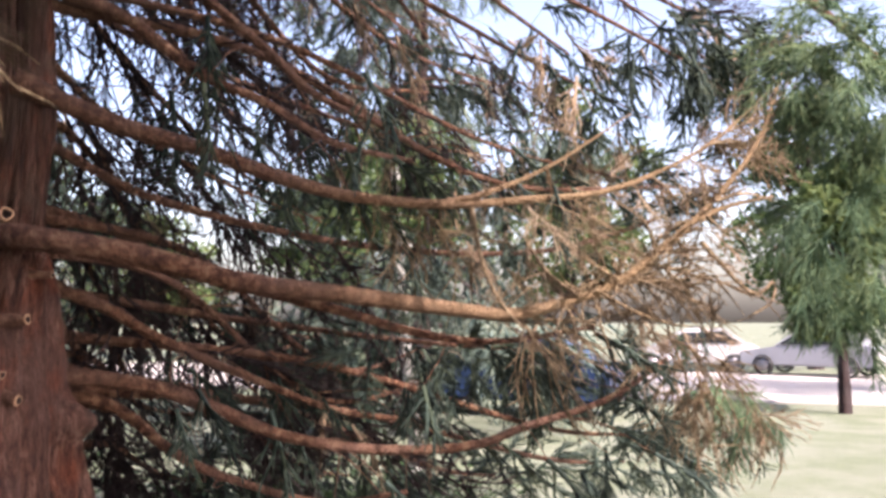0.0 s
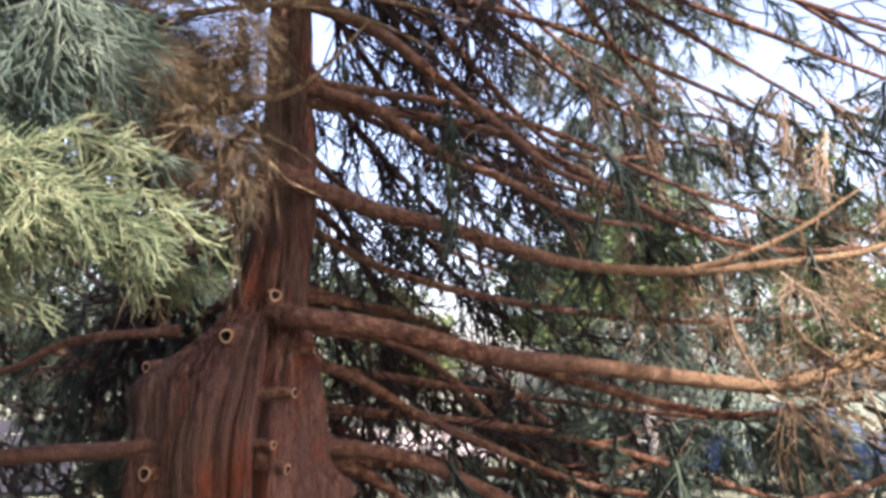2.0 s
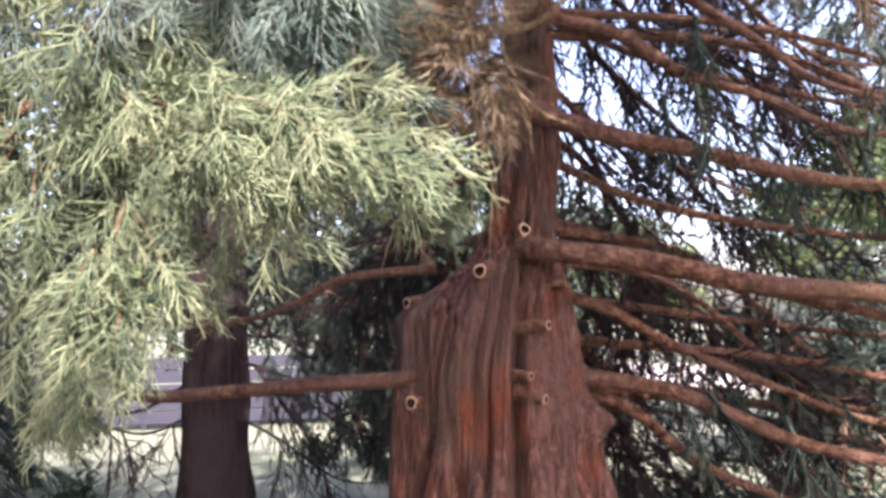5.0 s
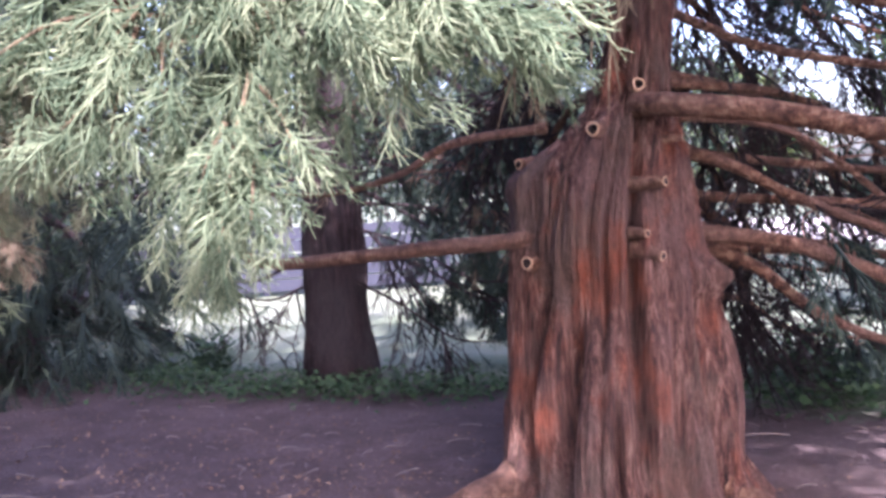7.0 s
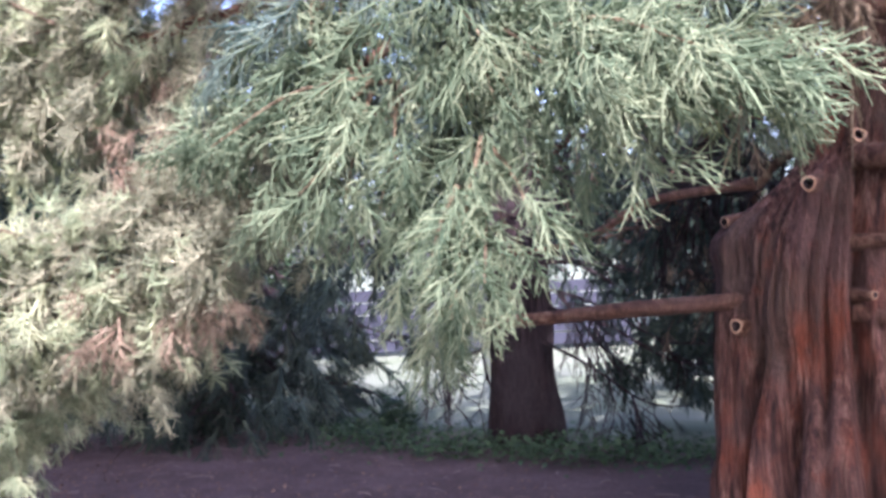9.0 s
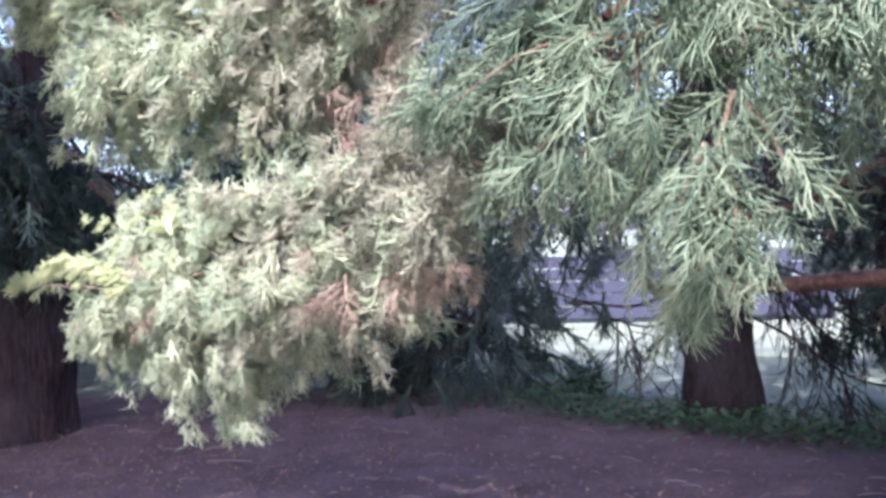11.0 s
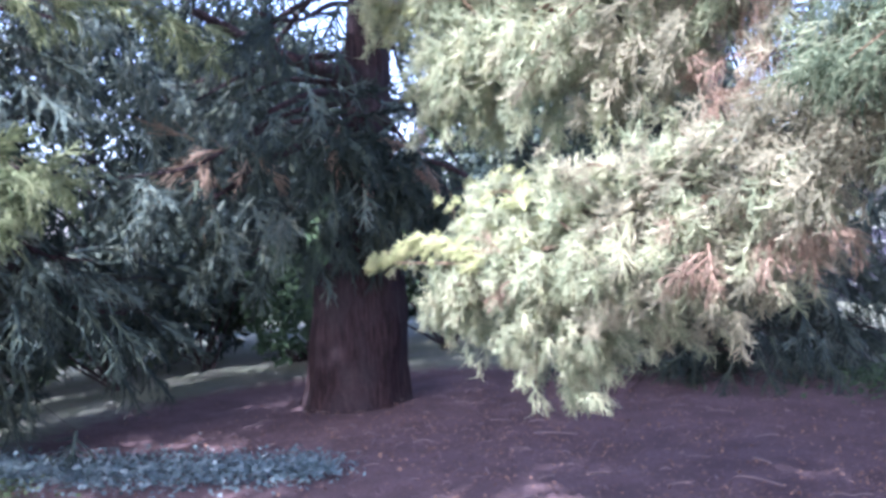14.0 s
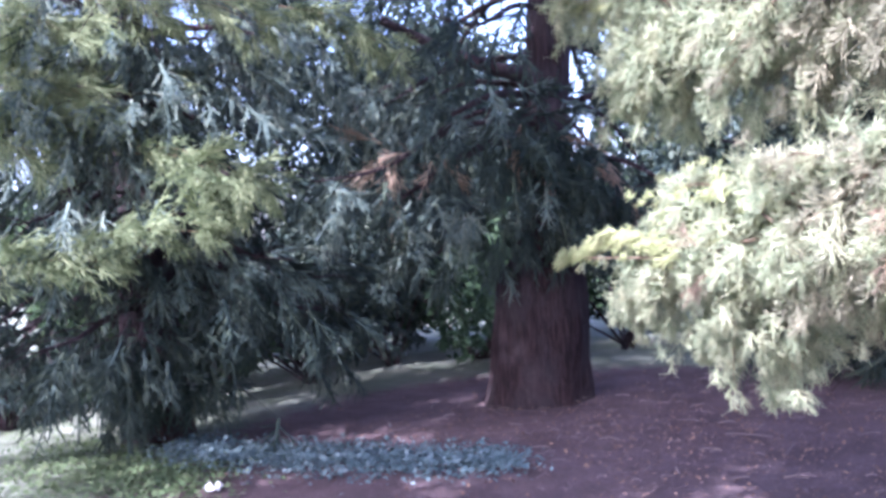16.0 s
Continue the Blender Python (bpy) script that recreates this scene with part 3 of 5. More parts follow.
# two leafy branches that hang in the sun in front of the trunk
A = part("limb", limb_mesh("branch", [(-0.9, 5.2, 3.9), (-0.85, 4.2, 3.55), (-0.95, 3.3, 3.1), (-1.15, 2.6, 2.75), (-1.35, 2.3, 2.42), (-1.6, 2.22, 2.25), (-1.95, 2.2, 2.18)], 0.05, 0.006, M_LIMB), tree)
B = part("limb", limb_mesh("branch", [(-1.0, 5.3, 3.6), (-1.35, 4.3, 3.1), (-1.75, 3.3, 2.6), (-2.05, 2.65, 2.1), (-2.55, 2.5, 1.86), (-3.38, 2.5, 1.71), (-4.06, 2.42, 1.60), (-4.7, 2.39, 1.60), (-5.32, 2.39, 1.61)], 0.026, 0.003, M_TWIG, 40), tree)
C = part("limb", limb_mesh("branch", [(-1.0, 5.3, 4.0), (-1.4, 4.2, 3.6), (-1.9, 3.2, 3.0), (-2.44, 2.55, 2.58), (-3.3, 2.36, 2.58), (-4.0, 2.28, 2.72), (-4.8, 2.25, 2.95)], 0.045, 0.004, M_LIMB, 40), tree)


def set_spray(parent, kinds, at, way, normal, scale):
    """A flat spray whose stem runs along `way` and whose plane faces `normal`."""
    x = Vector(way).normalized()
    z = Vector(normal)
    z = (z - x * z.dot(x)).normalized()
    m = Matrix((x, z.cross(x), z)).transposed().to_4x4()
    m = Matrix.Translation(at) @ m @ Matrix.Diagonal((*[scale * (0.8 + 0.4 * rng.random())] * 3, 1))
    return tagged(part("spray", kinds[int(rng.integers(len(kinds)))], parent, "", m), kind="stuff")


def frond(branch, a, b, kinds, gap=0.05, scale=1.0, wide=0.75, hang=0.3, depth=0.04, copies=1, facing=(0.25, -1, 0.35), one_side=0):
    """A branchlet from a to b, feathered with sprays that leave it by turns on either side and end in a fan at its tip."""
    for k in range(copies):
        p = np.array(a, float) + rng.normal(0, 0.02 + 0.05 * min(k, 1), 3)
        q = np.array(b, float) + rng.normal(0, 0.012 + 0.05 * min(k, 1), 3) * (1, 1.6, 0.7)
        L = float(np.linalg.norm(q - p))
        c = fine_curve([p, (p + q) / 2 + np.array([0, 0, 0.10 * L]), q], 16)
        part("twig", limb_mesh("twig", [p, (p + q) / 2 + np.array([0, 0, 0.10 * L]), q], 0.006, 0.0025, M_TWIG, 8, 5), branch)
        n = max(3, int(L / gap))
        for i in range(n + 3):
            f = min(1.0, (i + rng.random()) / n)
            j = min(14, int(f * 15))
            t = (c[j + 1] - c[j]) / (np.linalg.norm(c[j + 1] - c[j]) + 1e-9)
            nrm = np.array(facing) + rng.normal(0, 0.38, 3)
            side = np.cross(t, nrm)
            side = side / np.linalg.norm(side)
            sgn = one_side if one_side else (1 if i % 2 else -1)
            w = wide * rng.uniform(0.5, 1.2) if i < n else rng.normal(0, 0.25)
            way = t + side * sgn * w + np.array([0, 0, -hang * rng.uniform(0.6, 1.2)])
            set_spray(branch, kinds, c[j] + (c[j + 1] - c[j]) * (f * 15 - j) + rng.normal(0, depth, 3), way, nrm, scale * (1.0 - 0.2 * f))


# branch A: fans towards the trunk, the frond that hangs lowest, fans away from the trunk, and those above
for a, b in [((-1.08, 2.2, 2.20), (-0.64, 2.15, 2.14)), ((-1.04, 2.22, 2.22), (-0.66, 2.15, 2.09)), ((-1.02, 2.2, 2.18), (-0.82, 2.13, 2.05)),
             ((-1.10, 2.2, 2.20), (-0.97, 2.13, 2.06)), ((-1.34, 2.22, 2.32), (-1.06, 2.17, 2.2)), ((-1.35, 2.2, 2.28), (-1.2, 2.15, 2.12))]:
    frond(A, a, b, S_GREEN, 0.036, 0.74, copies=2)
for a, b in [((-1.26, 2.2, 2.04), (-1.29, 2.1, 1.64)), ((-1.3, 2.18, 1.95), (-1.31, 2.1, 1.66)), ((-1.22, 2.2, 2.0), (-1.12, 2.13, 1.83)), ((-1.28, 2.16, 1.9), (-1.38, 2.1, 1.70)), ((-1.25, 2.16, 1.9), (-1.21, 2.1, 1.72))]:
    frond(A, a, b, S_GREEN, 0.034, 0.68, wide=0.5, copies=1)
for a, b in [((-1.5, 2.22, 2.27), (-2.08, 2.25, 2.19)), ((-1.5, 2.2, 2.22), (-1.98, 2.2, 2.09)), ((-1.5, 2.2, 2.19), (-1.76, 2.15, 1.96)),
             ((-1.52, 2.2, 2.16), (-1.60, 2.12, 1.92)), ((-1.42, 2.2, 2.2), (-1.46, 2.18, 2.02))]:
    frond(A, a, b, S_GREEN, 0.036, 0.76, copies=2)
for a, b in [((-1.6, 2.25, 2.52), (-1.35, 2.2, 2.3)), ((-1.7, 2.25, 2.5), (-1.75, 2.2, 2.26)), ((-1.3, 2.25, 2.55), (-1.12, 2.2, 2.32)),
             ((-1.75, 2.25, 2.45), (-2.0, 2.25, 2.33)), ((-1.35, 2.3, 2.5), (-1.3, 2.25, 2.24)), ((-1.3, 2.3, 2.65), (-1.22, 2.25, 2.4))]:
    frond(A, a, b, S_GREEN + S_SEA, 0.038, 0.85, copies=2)
for a, b in [((-1.05, 2.5, 2.92), (-0.86, 2.42, 2.58)), ((-1.02, 2.48, 2.85), (-0.78, 2.42, 2.58)), ((-1.1, 2.5, 2.9), (-1.04, 2.4, 2.55)),
             ((-1.15, 2.45, 2.8), (-0.95, 2.35, 2.44)), ((-1.25, 2.4, 2.85), (-1.25, 2.35, 2.6)), ((-1.2, 2.4, 2.65), (-1.02, 2.3, 2.34))]:
    frond(A, a, b, S_SEA, 0.042, 0.95, copies=2, hang=0.45)
part("twig", limb_mesh("twig", [(-1.3, 3.5, 2.6), (-1.2, 3.55, 2.38), (-1.05, 3.6, 2.24), (-0.9, 3.6, 2.18)], 0.014, 0.004, M_LIMB, 12, 7), A)
frond(A, (-0.95, 2.2, 2.14), (-0.61, 2.15, 2.08), S_GREEN, 0.036, 0.66, copies=1)
frond(A, (-1.12, 3.58, 2.28), (-0.88, 3.58, 2.19), S_GREEN + S_TIP, 0.045, 0.75, copies=2)
frond(A, (-1.08, 3.56, 2.24), (-0.98, 3.54, 2.12), S_BROWN[:1] + S_TIP + S_GREEN[:2], 0.04, 0.55)
for pts in [[(-0.75, 3.3, 2.74), (-0.53, 3.3, 2.72), (-0.42, 3.3, 2.76), (-0.3, 3.3, 2.87), (-0.19, 3.3, 3.0)], [(-0.85, 3.4, 3.05), (-0.49, 3.3, 3.05), (-0.2, 3.3, 3.0), (0.03, 3.3, 2.9)], [(-0.5, 3.3, 3.05), (-0.2, 3.3, 3.08), (0.15, 3.35, 3.02)], [(-0.62, 3.3, 3.0), (-0.6, 3.3, 2.85), (-0.55, 3.3, 2.6)]]:
    part("twig", limb_mesh("twig", pts, 0.013, 0.005, M_TWIG, 14, 6), A)
lobe(A, (-1.0, 3.1, 2.85), (-0.74, 3.3, 2.6), np.array((0.16, 0.15, 0.17)), 66, (0.2, 0, -0.5), S_RUST, 1.0, 0.9)

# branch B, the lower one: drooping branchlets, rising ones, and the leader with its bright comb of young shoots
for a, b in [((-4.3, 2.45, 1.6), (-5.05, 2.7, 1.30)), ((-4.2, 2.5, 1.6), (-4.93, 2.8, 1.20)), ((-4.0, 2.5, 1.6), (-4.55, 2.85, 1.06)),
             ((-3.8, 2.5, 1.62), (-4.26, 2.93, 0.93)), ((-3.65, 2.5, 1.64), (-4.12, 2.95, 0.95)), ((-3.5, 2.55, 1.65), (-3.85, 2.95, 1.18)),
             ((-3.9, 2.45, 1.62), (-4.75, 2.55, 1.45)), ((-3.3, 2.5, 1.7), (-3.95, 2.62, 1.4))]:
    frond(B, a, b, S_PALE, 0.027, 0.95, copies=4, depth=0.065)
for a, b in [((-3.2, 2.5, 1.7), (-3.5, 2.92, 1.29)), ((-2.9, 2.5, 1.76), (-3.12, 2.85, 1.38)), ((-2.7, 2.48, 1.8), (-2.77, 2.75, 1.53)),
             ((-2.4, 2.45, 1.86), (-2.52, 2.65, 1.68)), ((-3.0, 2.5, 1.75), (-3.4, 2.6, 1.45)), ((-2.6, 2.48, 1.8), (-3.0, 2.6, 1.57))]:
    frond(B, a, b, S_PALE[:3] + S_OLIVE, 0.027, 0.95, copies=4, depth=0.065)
for a, b, kinds in [((-3.6, 2.5, 1.72), (-4.33, 2.55, 1.86), S_TIP + S_PALE[:2]), ((-3.8, 2.5, 1.66), (-4.38, 2.5, 1.74), S_TIP + S_PALE[:2]), ((-3.4, 2.5, 1.74), (-4.0, 2.58, 1.84), S_PALE),
                    ((-2.9, 2.5, 1.82), (-3.5, 2.55, 1.88), S_PALE + S_OLIVE), ((-2.5, 2.48, 1.9), (-3.0, 2.5, 1.94), S_OLIVE + S_PALE[:2]), ((-2.0, 2.6, 2.1), (-2.5, 2.48, 2.0), S_OLIVE), ((-1.98, 2.55, 2.08), (-2.3, 2.45, 1.86), S_OLIVE)]:
    frond(B, a, b, kinds, 0.03, 0.9, copies=4, hang=0.0, depth=0.06)
frond(B, (-4.1, 2.42, 1.61), (-5.30, 2.39, 1.61), S_TIP, 0.016, 0.95, wide=0.9, hang=-0.25, depth=0.015, one_side=-1)
frond(B, (-4.2, 2.42, 1.6), (-5.1, 2.42, 1.59), S_TIP + S_PALE[:2], 0.06, 0.8, hang=0.3, depth=0.03)
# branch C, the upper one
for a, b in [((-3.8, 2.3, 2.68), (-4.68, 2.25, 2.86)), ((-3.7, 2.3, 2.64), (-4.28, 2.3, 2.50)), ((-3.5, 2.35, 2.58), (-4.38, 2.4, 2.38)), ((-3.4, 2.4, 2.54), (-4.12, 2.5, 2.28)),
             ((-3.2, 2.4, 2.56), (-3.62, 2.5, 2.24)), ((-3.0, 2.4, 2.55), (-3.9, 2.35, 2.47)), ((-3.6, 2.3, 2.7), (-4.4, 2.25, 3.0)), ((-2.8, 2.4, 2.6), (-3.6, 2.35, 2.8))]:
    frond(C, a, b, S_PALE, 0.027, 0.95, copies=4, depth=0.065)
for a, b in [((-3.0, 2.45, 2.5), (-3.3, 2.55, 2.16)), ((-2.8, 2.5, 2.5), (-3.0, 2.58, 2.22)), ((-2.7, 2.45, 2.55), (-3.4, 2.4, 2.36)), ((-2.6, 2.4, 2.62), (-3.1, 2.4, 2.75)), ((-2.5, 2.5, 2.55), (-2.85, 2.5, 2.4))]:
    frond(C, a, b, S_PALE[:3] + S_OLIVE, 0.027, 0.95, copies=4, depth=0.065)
frond(C, (-4.1, 2.27, 2.75), (-4.75, 2.25, 2.93), S_TIP, 0.04, 0.9, hang=0.0, copies=2)
for a, b in [((-2.3, 2.75, 2.85), (-2.6, 2.5, 2.5)), ((-2.45, 2.7, 2.9), (-2.9, 2.5, 2.75)), ((-2.2, 2.8, 2.75), (-2.35, 2.55, 2.4))]:
    frond(C, a, b, S_OLIVE + S_PALE[:2], 0.03, 0.95, copies=3, depth=0.06)
# dead, salmon-brown shoots on the inner side of both
for owner, a, b, s, n, w in [(C, (-2.6, 2.52, 2.5), (-2.62, 2.55, 2.1), (0.07, 0.1, 0.08), 18, (0.1, -0.3, -0.6)), (C, (-2.85, 2.45, 2.3), (-2.75, 2.45, 2.05), (0.07, 0.06, 0.08), 7, (0, -0.4, -0.5)),
                             (B, (-2.6, 2.5, 1.72), (-2.35, 2.5, 1.70), (0.08, 0.1, 0.05), 12, (0.2, -0.3, -0.7)), (B, (-3.0, 2.45, 1.70), (-2.7, 2.42, 1.62), (0.08, 0.06, 0.06), 6, (0, -0.4, -0.5)),
                             (B, (-4.0, 2.4, 1.62), (-3.8, 2.42, 1.5), (0.09, 0.05, 0.08), 4, (-0.1, -0.4, -0.5))]:
    lobe(owner, a, b, np.array(s), n, w, S_BROWN, 0.58, 0.8)
for a, b, n, kinds in [((3.2, 6.0, 3.75), (4.2, 6.3, 3.55), 34, S_FAR + S_FARBROWN[:1]), ((2.4, 6.3, 3.9), (3.2, 6.4, 3.5), 20, S_FARBROWN + S_FAR[:2]), ((1.2, 6.2, 3.8), (2.2, 6.4, 3.6), 6, S_FARBROWN + S_FAR[:1])]:
    ob = limb([(BX, BY + 0.1, 4.9), (0.6, 5.9, 4.7), (np.array(a) + b) / 2], 0.045, 0.012, bare=4)
    lobe(ob, a, b, np.array((0.3, 0.3, 0.25)), n, (0.5, 0.1, -0.5), kinds, 0.9)
# low limbs behind, whose foliage hangs close over the lawn
for tip, n in [((-0.2, 7.5, 0.6), 12), ((0.4, 8.2, 0.5), 22), ((1.5, 8.1, 0.42), 26), ((2.7, 7.7, 0.42), 28), ((3.5, 6.9, 0.62), 26), ((3.1, 6.0, 0.95), 14)]:
    b = np.array(tip)
    a0 = np.array([BX + 0.3, BY + 0.3, 1.3 + 0.5 * rng.random()])
    ob = limb([a0, a0 * 0.6 + b * 0.4 + [0, 0, 0.1], a0 * 0.2 + b * 0.8 + [0, 0, -0.05], b], 0.032, 0.01, bare=3)
    lobe(ob, b - (0.45, 0.1, 0), b + (0.45, -0.1, 0.05), np.array((0.3, 0.3, 0.16)), n, (0.5, 0.2, -0.2), S_FAR, 0.9)
ob = limb([(BX + 0.2, BY + 0.3, 3.2), (-0.4, 6.1, 3.0), (0.2, 6.4, 2.7), (0.9, 6.6, 2.45)], 0.028, 0.008, (0.2, 1), 14, S_FAR, 0.5, bare=6)
lobe(ob, (-0.3, 6.4, 2.75), (0.9, 6.6, 2.4), np.array((0.15, 0.2, 0.2)), 16, (0.4, 0, -0.6), S_FAR, 0.5)
for a, b, n in [((-0.2, 7.4, 1.75), (1.2, 7.6, 1.6), 18), ((0.0, 7.6, 1.05), (1.6, 8.0, 0.95), 16), ((0.2, 7.8, 0.5), (1.8, 8.2, 0.4), 14)]:
    ob = limb([(BX + 0.3, BY + 0.3, a[2] + 0.5), (np.array((BX, BY, a[2] + 0.9)) + a) / 2, a, b], 0.03, 0.008, bare=4)
    lobe(ob, a, b, np.array((0.25, 0.3, 0.22)), n, (0.4, 0.1, -0.6), S_FAR, 0.8)
for a, b, n, kinds in [((2.6, 6.6, 3.7), (3.8, 6.9, 3.4), 12, S_FAR + S_FARBROWN[:1]), ((2.2, 6.4, 3.0), (3.6, 6.6, 2.8), 26, S_FAR + S_FARBROWN), ((3.6, 6.2, 4.1), (4.8, 6.4, 3.7), 40, S_FAR)]:
    ob = limb([(BX + 0.2, BY + 0.2, a[2] + 0.6), (np.array((BX, BY, a[2] + 0.9)) + a) / 2, a, b], 0.03, 0.008, bare=4)
    lobe(ob, a, b, np.array((0.3, 0.3, 0.25)), n, (0.5, 0.1, -0.6), kinds, 0.9)
ob = limb([(BX + 0.3, BY + 0.3, 1.9), (0.4, 6.2, 1.75), (1.6, 6.5, 1.6), (2.8, 6.4, 1.5)], 0.03, 0.01, bare=6)
lobe(ob, (1.4, 6.6, 1.5), (3.0, 6.3, 1.45), np.array((0.3, 0.3, 0.13)), 34, (0.5, 0.1, -0.3), S_FAR, 0.85)
lobe(A, (-1.15, 3.05, 2.95), (-0.72, 3.2, 2.9), np.array((0.2, 0.13, 0.16)), 84, (0.0, -0.2, -0.6), S_RUST, 1.0, 0.9)
lobe(A, (-0.95, 3.2, 2.7), (-0.68, 3.35, 2.58), np.array((0.15, 0.12, 0.15)), 44, (0.2, -0.2, -0.6), S_RUST * 3 + S_DEAD[:1], 0.9, 0.9)
lobe(A, (-1.3, 3.0, 2.75), (-1.0, 3.1, 2.6), np.array((0.14, 0.12, 0.14)), 20, (-0.1, -0.2, -0.6), S_BLUE, 1.0, 0.9)
# foliage that hangs into view over the lawn side
far_limb = limb([(-0.7, 5.2, 4.6), (0.6, 4.6, 4.5), (1.8, 4.0, 3.9), (2.7, 3.7, 3.2), (3.3, 3.6, 2.7)], 0.05, 0.012)
lobe(far_limb, (2.5, 3.4, 2.95), (3.1, 3.6, 2.5), np.array((0.2, 0.2, 0.28)), 72, (-0.7, -0.3, -0.2), S_FRESH, 0.95)
lobe(far_limb, (2.65, 3.6, 2.2), (3.1, 3.8, 1.8), np.array((0.16, 0.2, 0.2)), 38, (-0.6, -0.2, -0.4), S_FRESH, 0.9)


# knots and sawn stubs
TRUNK = BVHTree.FromPolygons([v.co for v in trunk.data.vertices], [tuple(p.vertices) for p in trunk.data.polygons])


def knot(at, way, r, ln):
    """A sawn branch stub with a paler rim and a hollow heart."""
    at, way = np.array(at, float), np.array(way, float) / np.linalg.norm(way)
    u = np.cross(way, [0, 0, 1.0])
    u /= np.linalg.norm(u)
    w = np.cross(way, u)
    a = np.linspace(0, 2 * np.pi, 12, endpoint=False)
    v, f = [], []
    for d, rad in ((-0.12, r * 1.9), (0, r * 1.35), (ln * 0.8, r * 1.06), (ln, r), (ln + 0.002, r * 0.7), (ln - 0.035, r * 0.55)):
        wob = 1 + 0.08 * np.sin(a * 3 + ln * 70)
        v += [(at + way * d + (u * math.cos(t) + w * math.sin(t)) * rad * b).tolist() for t, b in zip(a, wob)]
    for k in range(5):
        f += [(k * 12 + n, k * 12 + (n + 1) % 12, k * 12 + 12 + (n + 1) % 12, k * 12 + 12 + n) for n in range(12)]
    f.append(list(range(60, 72)))
    me = mesh_of("stub", v, f, M_LIMB)
    me.materials.append(M_CUT)
    me.materials.append(M_DARKBARK)
    for p in me.polygons[48:]:
        p.material_index = 2
    for p in me.polygons[36:48]:
        p.material_index = 1
    part("stub", me, tree, "sawn branch stub with a pale rim")


for at, way, r, ln in [((-0.96, 4.92, 2.03), (-0.25, -1, 0.0), 0.038, 0.04), ((-1.34, 4.96, 1.345), (-0.4, -1, 0.1), 0.038, 0.05),
                       ((-0.72, 4.93, 1.74), (1.0, -0.5, 0.05), 0.026, 0.11), ((-0.70, 4.95, 1.385), (0.9, -0.6, -0.2), 0.026, 0.07),
                       ((-0.78, 5.05, 2.25), (0.5, -1, 0.1), 0.034, 0.06), ((-0.62, 5.02, 1.96), (1.0, -0.4, 0), 0.016, 0.09),
                       ((-0.75, 4.94, 1.49), (0.8, -0.8, 0), 0.02, 0.05), ((-0.86, 5.18, 2.87), (-0.2, -1, 0.1), 0.030, 0.06),
                       ((-1.4, 5.05, 1.88), (-0.6, -1, 0), 0.03, 0.05)]:
    hit = TRUNK.ray_cast(Vector((at[0], 3.0, at[2])), Vector((0, 1, 0)))[0]
    knot((at[0], (hit.y if hit else at[1]) - 0.005, at[2]), way, r, ln)


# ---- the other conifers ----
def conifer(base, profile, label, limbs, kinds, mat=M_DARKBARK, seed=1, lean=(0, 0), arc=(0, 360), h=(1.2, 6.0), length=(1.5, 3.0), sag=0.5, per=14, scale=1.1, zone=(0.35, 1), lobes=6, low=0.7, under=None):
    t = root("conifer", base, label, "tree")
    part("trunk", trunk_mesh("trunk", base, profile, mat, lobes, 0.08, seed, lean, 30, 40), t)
    for i in range(limbs):
        a = radians(rng.uniform(*arc))
        z = h[0] + (h[1] - h[0]) * (i + rng.random()) / limbs
        L = rng.uniform(*length) * (1.05 - 0.35 * (z - h[0]) / (h[1] - h[0] + 0.01))
        d = np.array([math.cos(a), math.sin(a), 0])
        b0 = np.array([base[0] + lean[0] * z, base[1] + lean[1] * z, z]) + d * 0.1
        s = min(sag * L * rng.uniform(0.7, 1.3), max(0.1, z - low))
        # limbs below 2.9 m take the `under` shoots, a darker colour for shade
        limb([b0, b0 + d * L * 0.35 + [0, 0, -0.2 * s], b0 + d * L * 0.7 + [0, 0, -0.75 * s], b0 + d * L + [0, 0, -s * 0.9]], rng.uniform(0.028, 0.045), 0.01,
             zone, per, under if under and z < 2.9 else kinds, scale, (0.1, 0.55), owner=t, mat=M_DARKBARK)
    return t


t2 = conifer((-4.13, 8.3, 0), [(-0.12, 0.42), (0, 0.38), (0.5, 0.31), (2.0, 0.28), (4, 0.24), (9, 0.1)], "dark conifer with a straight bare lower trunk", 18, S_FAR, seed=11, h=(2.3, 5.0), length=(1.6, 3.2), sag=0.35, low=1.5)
for pts in [[(-4.0, 8.3, 1.3), (-3.3, 8.3, 1.1), (-2.7, 8.4, 0.75), (-2.2, 8.5, 0.7)], [(-4.0, 8.4, 1.7), (-3.2, 8.6, 1.6), (-2.4, 8.8, 1.25)], [(-4.35, 8.2, 1.25), (-4.8, 8.0, 1.0), (-5.4, 7.9, 1.05), (-5.9, 7.9, 1.2)]]:
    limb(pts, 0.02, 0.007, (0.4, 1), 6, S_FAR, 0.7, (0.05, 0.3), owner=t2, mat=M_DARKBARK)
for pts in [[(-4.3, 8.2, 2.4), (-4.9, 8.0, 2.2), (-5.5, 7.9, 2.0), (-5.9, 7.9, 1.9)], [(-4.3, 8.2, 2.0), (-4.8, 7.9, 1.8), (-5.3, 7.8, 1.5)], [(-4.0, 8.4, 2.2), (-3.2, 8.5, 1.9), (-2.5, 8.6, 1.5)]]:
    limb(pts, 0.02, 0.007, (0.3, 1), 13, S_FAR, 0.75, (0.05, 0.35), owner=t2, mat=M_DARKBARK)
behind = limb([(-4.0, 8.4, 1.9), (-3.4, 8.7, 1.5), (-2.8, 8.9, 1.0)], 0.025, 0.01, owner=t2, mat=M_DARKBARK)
lobe(behind, (-3.7, 8.8, 1.3), (-2.2, 8.9, 0.75), np.array((0.25, 0.25, 0.22)), 46, (0.3, -0.2, -0.5), S_FAR, 0.8)
